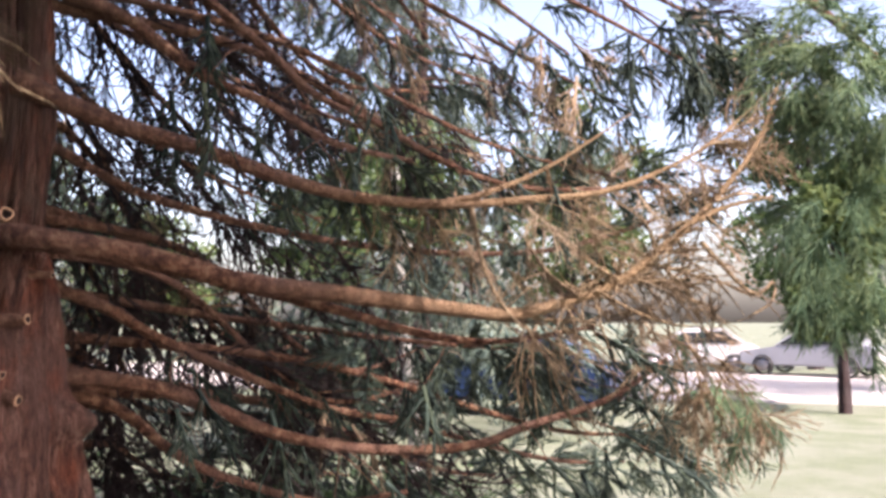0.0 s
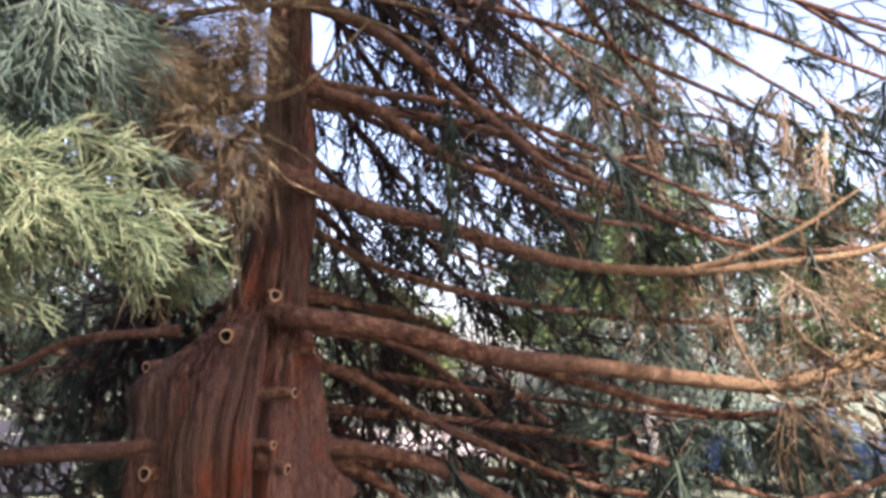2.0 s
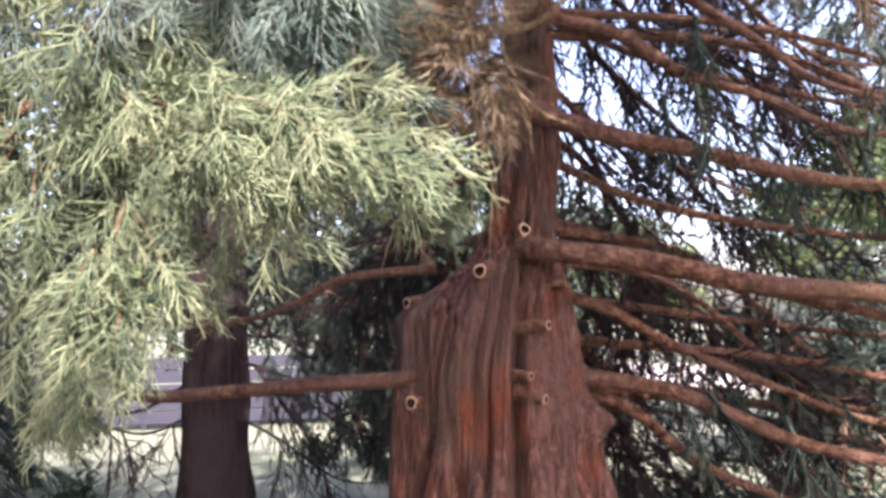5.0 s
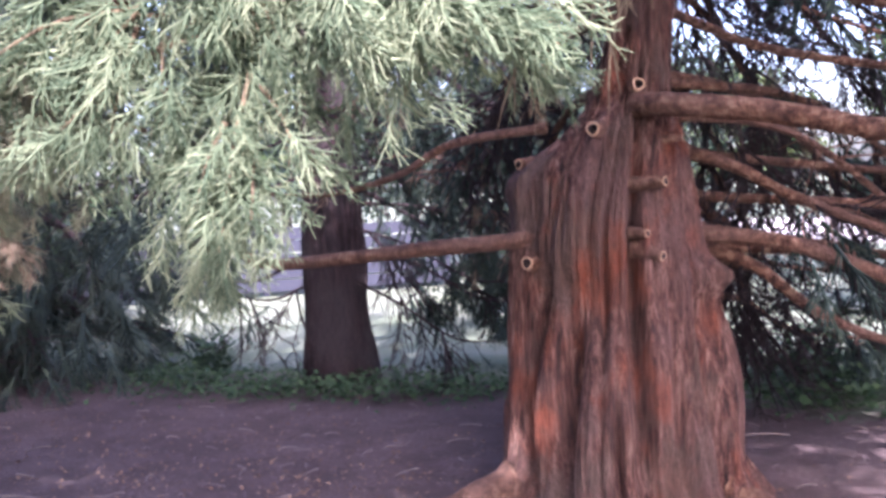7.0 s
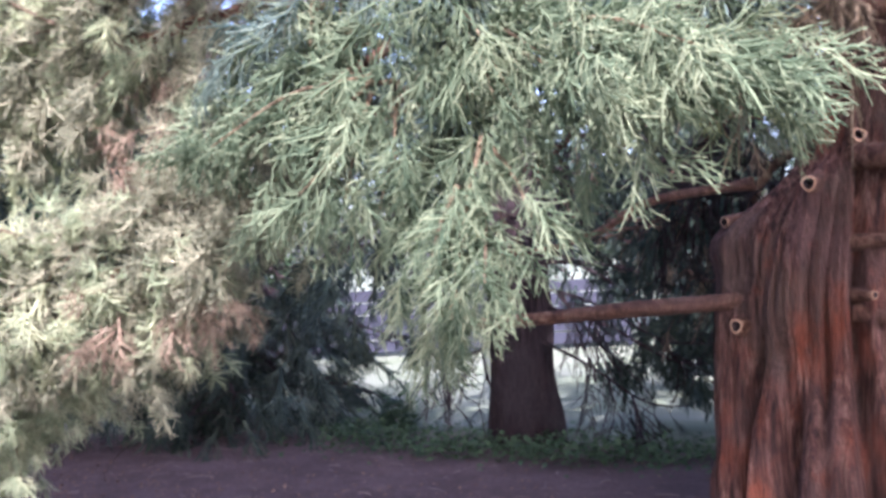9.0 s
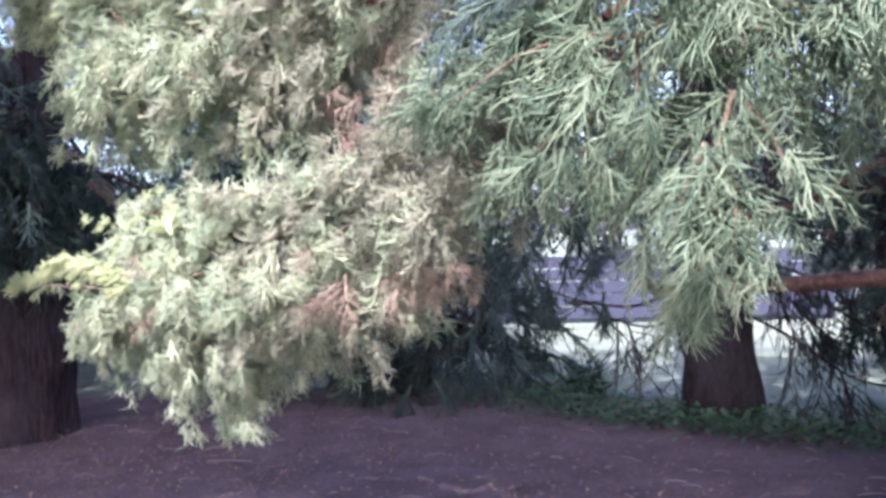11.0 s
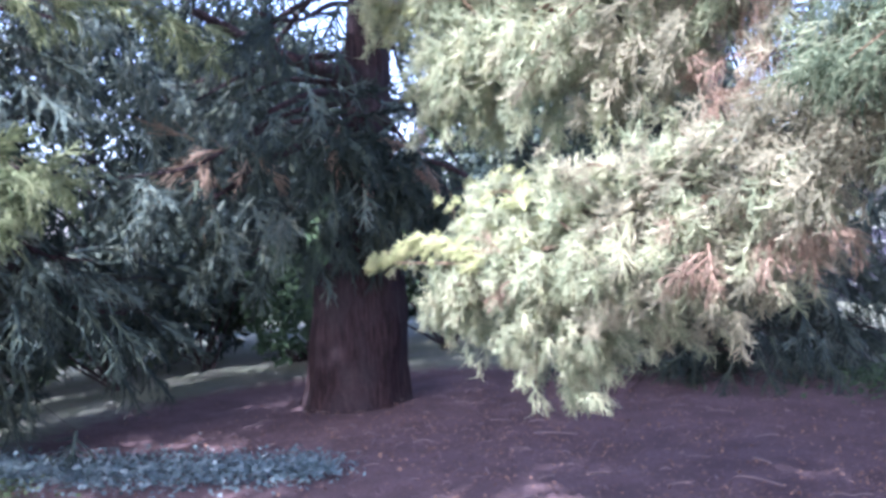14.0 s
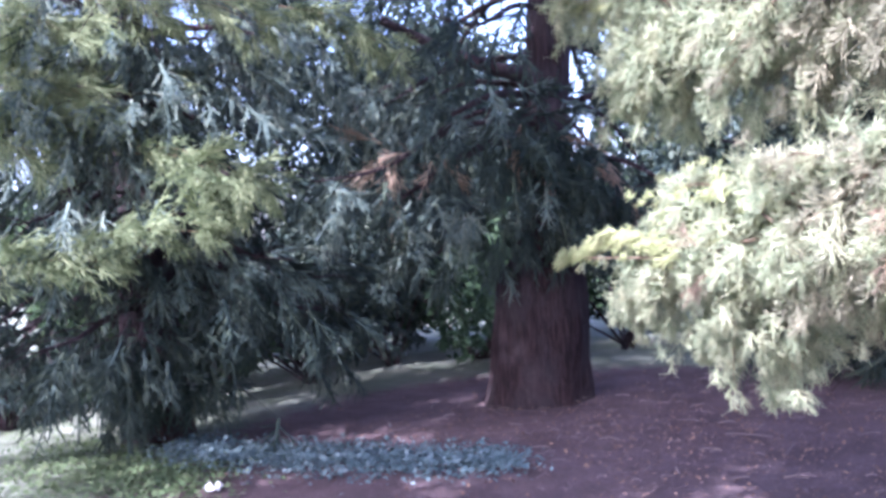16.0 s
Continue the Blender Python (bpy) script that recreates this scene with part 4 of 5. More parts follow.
for a, b, n in [((-3.8, 8.8, 2.35), (-2.2, 8.9, 2.05), 30), ((-3.6, 8.9, 1.75), (-2.2, 9.0, 1.55), 28), ((-2.9, 8.8, 1.2), (-1.9, 8.9, 0.9), 18)]:
    lobe(behind, a, b, np.array((0.2, 0.25, 0.2)), n, (0.3, -0.2, -0.6), S_FAR, 0.8)
lobe(behind, (-3.5, 8.7, 0.8), (-1.9, 8.8, 0.45), np.array((0.2, 0.2, 0.22)), 40, (0.3, -0.1, -0.5), S_FAR, 0.75)
for pts in [[(-4.0, 8.2, 1.0), (-3.4, 8.1, 0.75), (-2.9, 8.2, 0.4), (-2.5, 8.3, 0.35)], [(-4.0, 8.2, 1.5), (-3.3, 8.1, 1.3), (-2.7, 8.2, 0.95), (-2.2, 8.3, 0.9)], [(-4.3, 8.15, 0.95), (-4.7, 8.0, 0.8), (-5.2, 8.0, 0.9), (-5.7, 8.0, 1.05)]]:
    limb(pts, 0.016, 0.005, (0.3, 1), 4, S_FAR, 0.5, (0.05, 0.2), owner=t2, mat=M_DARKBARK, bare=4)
lobe(behind, (-3.6, 8.75, 0.8), (-2.9, 8.9, 0.55), np.array((0.2, 0.2, 0.1)), 14, (0.3, -0.2, -0.3), S_FAR, 0.7)
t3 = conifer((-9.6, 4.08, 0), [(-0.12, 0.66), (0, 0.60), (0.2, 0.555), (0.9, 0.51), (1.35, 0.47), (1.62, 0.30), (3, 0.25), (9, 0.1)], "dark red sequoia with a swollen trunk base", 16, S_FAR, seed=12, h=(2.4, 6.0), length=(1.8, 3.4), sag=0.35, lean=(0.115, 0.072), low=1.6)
for pts, ra in [([(-9.2, 4.1, 3.5), (-9.05, 3.6, 3.55), (-9.05, 3.1, 3.75), (-9.1, 2.5, 4.05)], 0.085), ([(-9.25, 4.1, 3.3), (-9.0, 3.6, 3.25), (-8.9, 3.1, 3.05)], 0.05), ([(-9.2, 4.2, 3.1), (-9.0, 4.7, 3.2), (-8.9, 5.2, 3.3)], 0.05)]:
    limb(pts, ra, ra * 0.5, owner=t3, mat=M_DARKBARK)
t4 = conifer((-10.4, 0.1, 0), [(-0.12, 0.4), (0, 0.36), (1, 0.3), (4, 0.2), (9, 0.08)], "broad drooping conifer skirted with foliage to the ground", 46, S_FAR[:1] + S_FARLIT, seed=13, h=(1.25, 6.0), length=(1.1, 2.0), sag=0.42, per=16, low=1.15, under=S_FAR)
t5 = conifer((-8.0, 8.15, 0), [(-0.12, 0.3), (0, 0.25), (2, 0.2), (9, 0.08)], "dense dark conifer with foliage to the ground", 36, S_FAR, seed=14, h=(0.7, 5.0), length=(1.0, 1.6), sag=0.5, per=20, zone=(0.2, 1), low=0.3)
t6 = conifer((3.7, 13.5, 0), [(-0.12, 0.22), (0, 0.18), (2, 0.12), (9, 0.04)], "dark conifer with hanging branches behind the sequoia", 40, S_FAR[:2] + S_FARLIT, seed=15, h=(1.4, 9.0), length=(1.6, 3.0), sag=0.4, per=13, scale=1.6, zone=(0.08, 1))
t7 = conifer((18.0, 17.0, 0), [(-0.12, 0.4), (0, 0.36), (2, 0.28), (9, 0.1)], "tall conifer at the edge of the lawn", 36, S_FAR + S_FARLIT, seed=16, h=(2.6, 9.2), length=(2.0, 3.6), sag=0.4, per=13, scale=1.6, low=1.8, zone=(0.08, 1))

# heavy foliage that t3 and t4 hang out towards the open ground; paler and darker shoots stand for lit and shaded spots
for owner, start, a, b, sp, n, w, kinds in [
        (t3, (-9.2, 4.1, 3.7), (-9.6, 1.9, 3.5), (-9.4, 3.2, 3.0), (0.4, 0.4, 0.35), 34, (0, -0.5, -0.5), S_FARLIT),
        (t3, (-9.3, 4.1, 2.9), (-9.5, 1.8, 2.35), (-9.2, 3.2, 2.0), (0.4, 0.45, 0.3), 44, (0.2, -0.5, -0.5), S_FARLIT),
        (t3, (-9.4, 4.1, 2.4), (-9.4, 2.5, 1.8), (-9.2, 3.4, 1.55), (0.3, 0.4, 0.22), 26, (0.2, -0.4, -0.4), S_FAR + S_FARLIT),
        (t3, (-9.3, 4.1, 3.0), (-9.3, 2.4, 2.75), (-9.2, 2.9, 2.6), (0.3, 0.3, 0.15), 10, (0.2, -0.4, -0.6), S_FARBROWN),
        (t3, (-9.2, 4.1, 3.6), (-8.8, 3.5, 3.3), (-8.7, 4.5, 2.75), (0.2, 0.3, 0.25), 18, (0.4, -0.2, -0.6), S_FARLIT + S_FAR[:1]),
        (t3, (-9.2, 4.1, 2.9), (-8.75, 3.4, 2.6), (-8.7, 4.3, 2.05), (0.2, 0.3, 0.3), 22, (0.4, -0.2, -0.6), S_FAR + S_FARLIT[:1]),
        (t5, (-7.7, 8.1, 1.6), (-8.6, 7.5, 0.75), (-7.1, 7.5, 0.6), (0.3, 0.25, 0.35), 90, (0.2, -0.4, -0.6), S_FAR),
        (t5, (-7.7, 8.1, 2.4), (-8.6, 7.4, 1.6), (-7.1, 7.5, 1.5), (0.3, 0.25, 0.4), 80, (0.2, -0.4, -0.6), S_FAR),
        (t5, (-7.7, 8.1, 1.9), (-6.75, 7.9, 1.7), (-6.45, 7.9, 0.35), (0.16, 0.2, 0.2), 34, (0.5, -0.2, -0.5), S_FARLIT),
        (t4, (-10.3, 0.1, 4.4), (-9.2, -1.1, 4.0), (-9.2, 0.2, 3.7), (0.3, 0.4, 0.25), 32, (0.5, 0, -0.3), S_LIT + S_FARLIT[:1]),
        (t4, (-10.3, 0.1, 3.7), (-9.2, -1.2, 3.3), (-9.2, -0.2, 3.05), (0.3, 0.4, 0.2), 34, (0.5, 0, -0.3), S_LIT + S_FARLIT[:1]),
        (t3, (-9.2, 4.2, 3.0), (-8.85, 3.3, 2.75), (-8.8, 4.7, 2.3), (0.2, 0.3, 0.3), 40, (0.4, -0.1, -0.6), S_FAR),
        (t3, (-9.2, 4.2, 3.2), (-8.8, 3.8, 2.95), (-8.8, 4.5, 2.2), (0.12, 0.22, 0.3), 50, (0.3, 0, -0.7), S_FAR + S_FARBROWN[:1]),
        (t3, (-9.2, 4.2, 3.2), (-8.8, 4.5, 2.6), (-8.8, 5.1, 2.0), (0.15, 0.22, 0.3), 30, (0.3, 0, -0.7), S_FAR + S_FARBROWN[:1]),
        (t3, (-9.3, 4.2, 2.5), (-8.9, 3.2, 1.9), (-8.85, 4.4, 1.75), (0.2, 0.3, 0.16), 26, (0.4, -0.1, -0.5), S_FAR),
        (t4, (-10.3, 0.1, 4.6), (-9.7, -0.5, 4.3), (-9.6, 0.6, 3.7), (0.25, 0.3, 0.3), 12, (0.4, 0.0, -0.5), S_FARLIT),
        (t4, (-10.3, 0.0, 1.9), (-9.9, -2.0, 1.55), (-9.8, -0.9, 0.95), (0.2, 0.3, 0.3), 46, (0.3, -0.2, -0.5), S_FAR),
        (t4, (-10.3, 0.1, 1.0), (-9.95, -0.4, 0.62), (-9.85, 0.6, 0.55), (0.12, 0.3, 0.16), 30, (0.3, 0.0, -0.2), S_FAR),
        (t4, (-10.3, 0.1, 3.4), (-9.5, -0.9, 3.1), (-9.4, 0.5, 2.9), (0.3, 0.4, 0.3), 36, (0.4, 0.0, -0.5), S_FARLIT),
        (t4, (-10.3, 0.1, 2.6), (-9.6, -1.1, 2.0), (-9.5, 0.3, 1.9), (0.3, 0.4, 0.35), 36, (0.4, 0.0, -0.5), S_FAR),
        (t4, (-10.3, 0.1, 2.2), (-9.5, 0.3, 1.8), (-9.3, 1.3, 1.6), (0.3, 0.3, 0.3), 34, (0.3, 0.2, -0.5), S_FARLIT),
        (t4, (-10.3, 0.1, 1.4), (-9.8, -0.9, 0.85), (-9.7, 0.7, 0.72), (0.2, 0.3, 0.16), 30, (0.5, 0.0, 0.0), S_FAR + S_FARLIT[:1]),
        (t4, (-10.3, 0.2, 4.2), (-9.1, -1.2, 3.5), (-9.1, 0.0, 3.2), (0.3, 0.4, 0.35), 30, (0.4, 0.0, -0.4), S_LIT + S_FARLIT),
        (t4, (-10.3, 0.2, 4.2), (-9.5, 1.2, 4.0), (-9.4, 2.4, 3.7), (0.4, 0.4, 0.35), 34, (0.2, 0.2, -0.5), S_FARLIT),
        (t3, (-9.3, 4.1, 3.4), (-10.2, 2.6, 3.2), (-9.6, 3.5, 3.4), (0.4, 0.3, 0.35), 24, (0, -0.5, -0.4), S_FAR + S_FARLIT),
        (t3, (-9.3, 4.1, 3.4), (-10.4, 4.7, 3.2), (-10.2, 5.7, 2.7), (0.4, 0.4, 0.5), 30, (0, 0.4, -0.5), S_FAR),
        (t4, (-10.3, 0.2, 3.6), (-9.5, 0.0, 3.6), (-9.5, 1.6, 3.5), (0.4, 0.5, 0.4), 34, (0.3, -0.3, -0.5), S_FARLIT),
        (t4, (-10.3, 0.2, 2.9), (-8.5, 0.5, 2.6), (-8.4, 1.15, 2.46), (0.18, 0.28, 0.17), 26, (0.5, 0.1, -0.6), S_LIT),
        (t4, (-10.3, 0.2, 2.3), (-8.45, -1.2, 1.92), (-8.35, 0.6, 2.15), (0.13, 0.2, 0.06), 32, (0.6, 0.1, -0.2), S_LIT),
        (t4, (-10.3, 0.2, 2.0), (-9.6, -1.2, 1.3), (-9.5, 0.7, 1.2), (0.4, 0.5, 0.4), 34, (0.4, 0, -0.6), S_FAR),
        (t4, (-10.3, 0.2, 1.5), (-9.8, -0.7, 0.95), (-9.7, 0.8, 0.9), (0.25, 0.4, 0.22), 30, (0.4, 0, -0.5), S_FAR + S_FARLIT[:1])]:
    m_ = (np.array(a) + b) / 2
    ob = limb([start, (np.array(start) + m_) / 2 + [0, 0, 0.15], m_], 0.04, 0.012, owner=owner, mat=M_DARKBARK)
    lobe(ob, a, b, np.array(sp), n, w, kinds, 1.0)

# fronds on the outside of the drooping conifer, sunlight put into their colour
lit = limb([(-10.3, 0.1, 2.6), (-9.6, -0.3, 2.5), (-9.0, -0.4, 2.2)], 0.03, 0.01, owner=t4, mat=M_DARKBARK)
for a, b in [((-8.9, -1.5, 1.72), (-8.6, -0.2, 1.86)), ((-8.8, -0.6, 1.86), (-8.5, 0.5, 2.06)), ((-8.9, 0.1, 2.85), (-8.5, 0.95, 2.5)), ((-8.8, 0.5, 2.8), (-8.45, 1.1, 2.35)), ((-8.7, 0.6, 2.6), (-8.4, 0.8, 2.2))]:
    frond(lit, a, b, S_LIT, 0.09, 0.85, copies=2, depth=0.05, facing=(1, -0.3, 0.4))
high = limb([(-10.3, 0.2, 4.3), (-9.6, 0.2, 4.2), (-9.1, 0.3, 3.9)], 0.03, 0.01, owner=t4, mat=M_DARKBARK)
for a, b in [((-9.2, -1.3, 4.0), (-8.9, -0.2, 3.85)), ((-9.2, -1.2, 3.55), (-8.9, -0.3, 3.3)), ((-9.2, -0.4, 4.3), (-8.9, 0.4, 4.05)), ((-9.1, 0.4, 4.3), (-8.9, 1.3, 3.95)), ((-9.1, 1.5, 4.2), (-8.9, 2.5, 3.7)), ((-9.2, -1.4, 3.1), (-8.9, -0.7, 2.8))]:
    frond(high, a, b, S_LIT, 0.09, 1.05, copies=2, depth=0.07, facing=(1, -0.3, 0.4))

# ---- shrubs and broadleaf background ----
def leaf_cloud(name, blobs, n, size, material, seed):
    """Many small bent leaves in the shells of overlapping blobs (x, y, z, rx, ry, rz)."""
    g = np.random.default_rng(seed)
    w = np.array([b[3] * b[4] + b[4] * b[5] + b[3] * b[5] for b in blobs])
    pick = g.choice(len(blobs), n, p=w / w.sum())
    B_ = np.array(blobs)[pick]
    d = g.normal(0, 1, (n, 3))
    d /= np.linalg.norm(d, axis=1, keepdims=True)
    c = B_[:, :3] + d * B_[:, 3:] * (g.random((n, 1)) ** 0.35)
    c[:, 2] = np.maximum(c[:, 2], 0.03)
    u = g.normal(0, 1, (n, 3)); u /= np.linalg.norm(u, axis=1, keepdims=True)
    v = np.cross(u, g.normal(0, 1, (n, 3))); v /= np.linalg.norm(v, axis=1, keepdims=True)
    s_ = size * (0.6 + 0.8 * g.random((n, 1)))
    nrm = np.cross(u, v) * s_ * 0.18
    verts = np.stack([c - u * s_, c + v * s_ * 0.42 + nrm, c + u * s_, c - v * s_ * 0.42 + nrm], 1).reshape(-1, 3)
    idx = np.arange(n)[:, None] * 4
    faces = np.concatenate([idx + np.array([[0, 1, 2]]), idx + np.array([[0, 2, 3]])])
    return mesh_of(name, verts.tolist(), faces.tolist(), material, False)


def shrub(base, w, h, material, seed, label, n=2600, size=0.07):
    g = np.random.default_rng(seed)
    t = root("shrub", base, label, "shrub")
    blobs = []
    stems = []
    for _ in range(9):
        p = np.array(base) + np.array([g.uniform(-w, w), g.uniform(-w, w), g.uniform(0.25, 0.85) * h])
        blobs.append((*p, w * g.uniform(0.3, 0.55), w * g.uniform(0.3, 0.55), h * g.uniform(0.16, 0.3)))
        stems.append(fine_curve([np.array(base) + g.normal(0, 0.06, 3) * [1, 1, 0], (np.array(base) + p) / 2 + g.normal(0, 0.1, 3), p], 6))
    for line in stems:
        v, q = tubes([line], [np.linspace(0.025, 0.008, 6)], 5)
        part("stem", mesh_of("stem", v.tolist(), q.tolist(), M_DARKBARK), t)
    tagged(part("foliage", leaf_cloud("foliage", blobs, n, size, material, seed), t), kind="stuff")
    return t


for i, (x, y, w, h) in enumerate([(-15.0, -1.6, 2.4, 6.6), (-14.6, 2.4, 2.3, 7.0), (-15.2, 6.2, 2.4, 6.8), (-13.8, 10.0, 2.2, 6.4), (-10.5, 17.0, 2.4, 7.0), (-6.0, 18.0, 2.4, 7.0), (-14.5, 13.6, 2.4, 7.0), (-8.4, 19.5, 2.2, 6.0), (-3.2, 18.5, 2.2, 6.0)]):
    shrub((x, y, 0), w, h, M_FAR, 880 + i, "tall dark evergreen bush closing the space behind the trees", 17000 if i < 3 else 9000, 0.09)
k = 0
for x, y, w, h in [(-14.5, 0.5, 1.6, 2.6), (-15.2, 3.4, 1.5, 2.2), (-14.8, 6.0, 1.6, 2.6), (-13.0, 8.6, 1.6, 2.4), (-16.0, -2.5, 1.8, 3.0), (-13.5, -4.0, 1.6, 2.6), (-10.6, 10.6, 1.4, 2.4),
                   (-2.4, 12.0, 1.3, 1.6), (2.6, 13.5, 1.4, 1.7), (-17.5, 5.0, 2.0, 3.4), (-17.0, 1.0, 2.0, 3.4), (-13.2, 2.2, 1.5, 2.4), (-13.4, 4.9, 1.5, 2.8), (-12.4, 6.9, 1.4, 2.6), (-14.0, 3.6, 1.5, 3.6), (-12.6, -1.6, 1.5, 2.8)]:
    shrub((x, y, 0), w, h, M_FAR if k % 3 else M_WEED, 900 + k, "dark green shrub in the shade behind the trees", 4200, 0.085)
    k += 1


def far_tree(base, h, w, seed, label, r=0.27):
    g = np.random.default_rng(seed)
    t = root("broadleaf_tree", base, label, "tree")
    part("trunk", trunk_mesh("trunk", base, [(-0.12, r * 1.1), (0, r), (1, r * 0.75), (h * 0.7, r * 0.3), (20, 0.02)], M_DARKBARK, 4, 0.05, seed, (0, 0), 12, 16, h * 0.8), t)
    blobs = []
    for _ in range(16):
        z = g.uniform(0.3, 0.95) * h
        a, r = g.uniform(0, 6.28), w * g.uniform(0.1, 0.8) * (1.15 - z / h * 0.6)
        p = np.array(base) + [r * math.cos(a), r * math.sin(a), z]
        blobs.append((*p, w * g.uniform(0.25, 0.4), w * g.uniform(0.25, 0.4), h * g.uniform(0.07, 0.13)))
        v, q = tubes([fine_curve([np.array(base) + [0, 0, z * 0.6], (np.array(base) + [0, 0, z * 0.75] + p) / 2, p], 6)], [np.linspace(0.07, 0.015, 6)], 5)
        part("limb", mesh_of("limb", v.tolist(), q.tolist(), M_DARKBARK), t)
    tagged(part("crown", leaf_cloud("crown", blobs, 5600, 0.16, M_DECID, seed), t), kind="stuff")


for i, (x, y, h, w) in enumerate([(14, 30, 10, 4.2), (22, 27, 10, 4.4), (6, 36, 7.5, 4.0), (-8, 36, 10, 4.4), (-18, 32, 10, 4.4), (-28, 22, 10, 4.5), (-32, 10, 10, 4.5), (-31, -2, 10, 4.5), (-27, -12, 9, 4.2), (30, 20, 9, 4), (-24, 16, 8, 3.6), (11, 40, 10, 5.5), (-1, 44, 7.5, 5.0)]):
    far_tree((x, y, 0), h, w, 1000 + i, "broadleaf park tree in full leaf across the lawn")


# ---- weeds, ground ivy and fallen twigs ----
def blades(name, places, material, size, seed, lift=0.5):
    g = np.random.default_rng(seed)
    P = np.array(places)
    n = len(P)
    a = g.uniform(0, 2 * np.pi, n)
    d = np.stack([np.cos(a), np.sin(a), np.full(n, lift)], 1)
    d[:, 2] += g.normal(0, 0.35, n)
    d /= np.linalg.norm(d, axis=1, keepdims=True)
    side = np.stack([-np.sin(a), np.cos(a), g.normal(0, 0.3, n)], 1)
    s_ = size * (0.5 + g.random((n, 1)))
    v = np.stack([P, P + d * s_ * 0.5 + side * s_ * 0.33, P + d * s_ - [0, 0, 1] * s_ * 0.15, P + d * s_ * 0.5 - side * s_ * 0.33], 1).reshape(-1, 3)
    idx = np.arange(n)[:, None] * 4
    return mesh_of(name, v.tolist(), np.concatenate([idx + [[0, 1, 2]], idx + [[0, 2, 3]]]).tolist(), material, False)


def patch(name, spots, n, height, material, size, seed, label, category):
    g = np.random.default_rng(seed)
    pts = []
    for _ in range(n):
        x, y, rx, ry = spots[int(g.integers(len(spots)))]
        pts.append((x + g.normal(0, rx), y + g.normal(0, ry), abs(g.normal(0, height)) + 0.005))
    ob = new(name, blades(name, pts, material, size, seed))
    return tagged(ob, label, category, kind="stuff")


patch("weed_bank", [(-5.3, 7.6, 0.5, 0.25), (-4.4, 7.5, 0.4, 0.2), (-3.4, 7.6, 0.5, 0.2), (-2.6, 7.8, 0.4, 0.25), (-4.0, 8.0, 0.8, 0.3), (-5.9, 8.1, 0.3, 0.3)], 3600, 0.065, M_WEED, 0.06, 31, "low green weeds round the foot of a dark trunk", "weeds")
patch("tall_weed", [(-5.75, 8.35, 0.12, 0.06), (-5.55, 8.4, 0.05, 0.05)], 260, 0.2, M_WEED, 0.09, 35, "tall leafy weed standing at the edge of the sunlit lawn", "weed")
patch("undergrowth", [(0.2, 7.6, 0.5, 0.3), (1.0, 8.0, 0.6, 0.4), (1.9, 8.4, 0.6, 0.4), (-0.2, 8.6, 0.5, 0.4)], 3600, 0.22, M_WEED, 0.08, 32, "leafy undergrowth behind the great trunk", "weeds")
patch("ground_ivy", [(-9.5, 0.35, 0.3, 0.16), (-9.1, 0.6, 0.3, 0.18), (-8.7, 0.95, 0.3, 0.2), (-8.3, 1.3, 0.3, 0.22), (-7.9, 1.7, 0.3, 0.22), (-7.5, 2.1, 0.28, 0.2), (-7.2, 2.5, 0.22, 0.16)], 9000, 0.035, M_IVY, 0.045, 33, "grey-green ground ivy spread over the litter", "ground cover")
patch("lawn_edge_grass", [(-9.4, -0.4, 0.8, 0.4), (-8.4, 0.1, 0.5, 0.3), (-10.0, -1.2, 1.0, 0.6)], 7000, 0.02, M_GRASS, 0.045, 34, "short grass at the edge of the litter", "grass")


M_STICK = plain("weathered_sticks", (0.09, 0.067, 0.06), (0.22, 0.175, 0.155), 4)


def fallen_twigs(n, seed):
    g = np.random.default_rng(seed)
    P, R = [], []
    for _ in range(n):
        x, y = g.uniform(-10, 1.5), g.uniform(2.0, 7.6)
        a, ln = g.uniform(0, 2 * np.pi), g.uniform(0.04, 0.2) * (2.2 if g.random() < 0.08 else 1)
        d = np.array([math.cos(a), math.sin(a), 0]) * ln
        z = 0.02 + 0.01 * g.random()
        P.append(fine_curve([(x, y, z), np.array([x, y, z + 0.012]) + d * 0.5 + g.normal(0, 0.05 * ln, 3) * [1, 1, 0], np.array([x, y, z]) + d], 4))
        R.append(np.full(4, g.uniform(0.0025, 0.006) * (1.6 if ln > 0.25 else 1)))
    v, q = tubes(P, R, 4)
    return tagged(new("fallen_twigs", mesh_of("fallen_twigs", v.tolist(), q.tolist(), M_STICK)), "pale fallen twigs strewn over the needle litter", "twigs", kind="stuff")


def scrap(at, size, material, label, seed):
    """A crumpled scrap on the ground."""
    g = np.random.default_rng(seed)
    n = 7
    v = [(at[0] + size * (i / (n - 1) - 0.5) + g.normal(0, size * 0.03), at[1] + size * 0.7 * (j / (n - 1) - 0.5) + g.normal(0, size * 0.03), at[2] + 0.015 + abs(g.normal(0, size * 0.13))) for j in range(n) for i in range(n)]
    f = [(j * n + i, j * n + i + 1, (j + 1) * n + i + 1, (j + 1) * n + i) for j in range(n - 1) for i in range(n - 1)]
    me = mesh_of("scrap", v, f, material, False)
    tagged(new("litter_scrap", me), label, "litter")


scrap((-7.77, 0.44, 0), 0.19, plain("paper", (0.45, 0.45, 0.44), (0.6, 0.6, 0.58), 20), "crumpled white paper scrap lying on the grass", 5)
scrap((-7.76, 0.68, 0), 0.12, plain("dark_scrap", (0.05, 0.05, 0.06), (0.09, 0.09, 0.1), 20), "small dark scrap lying beside the white paper", 6)
fallen_twigs(420, 41)
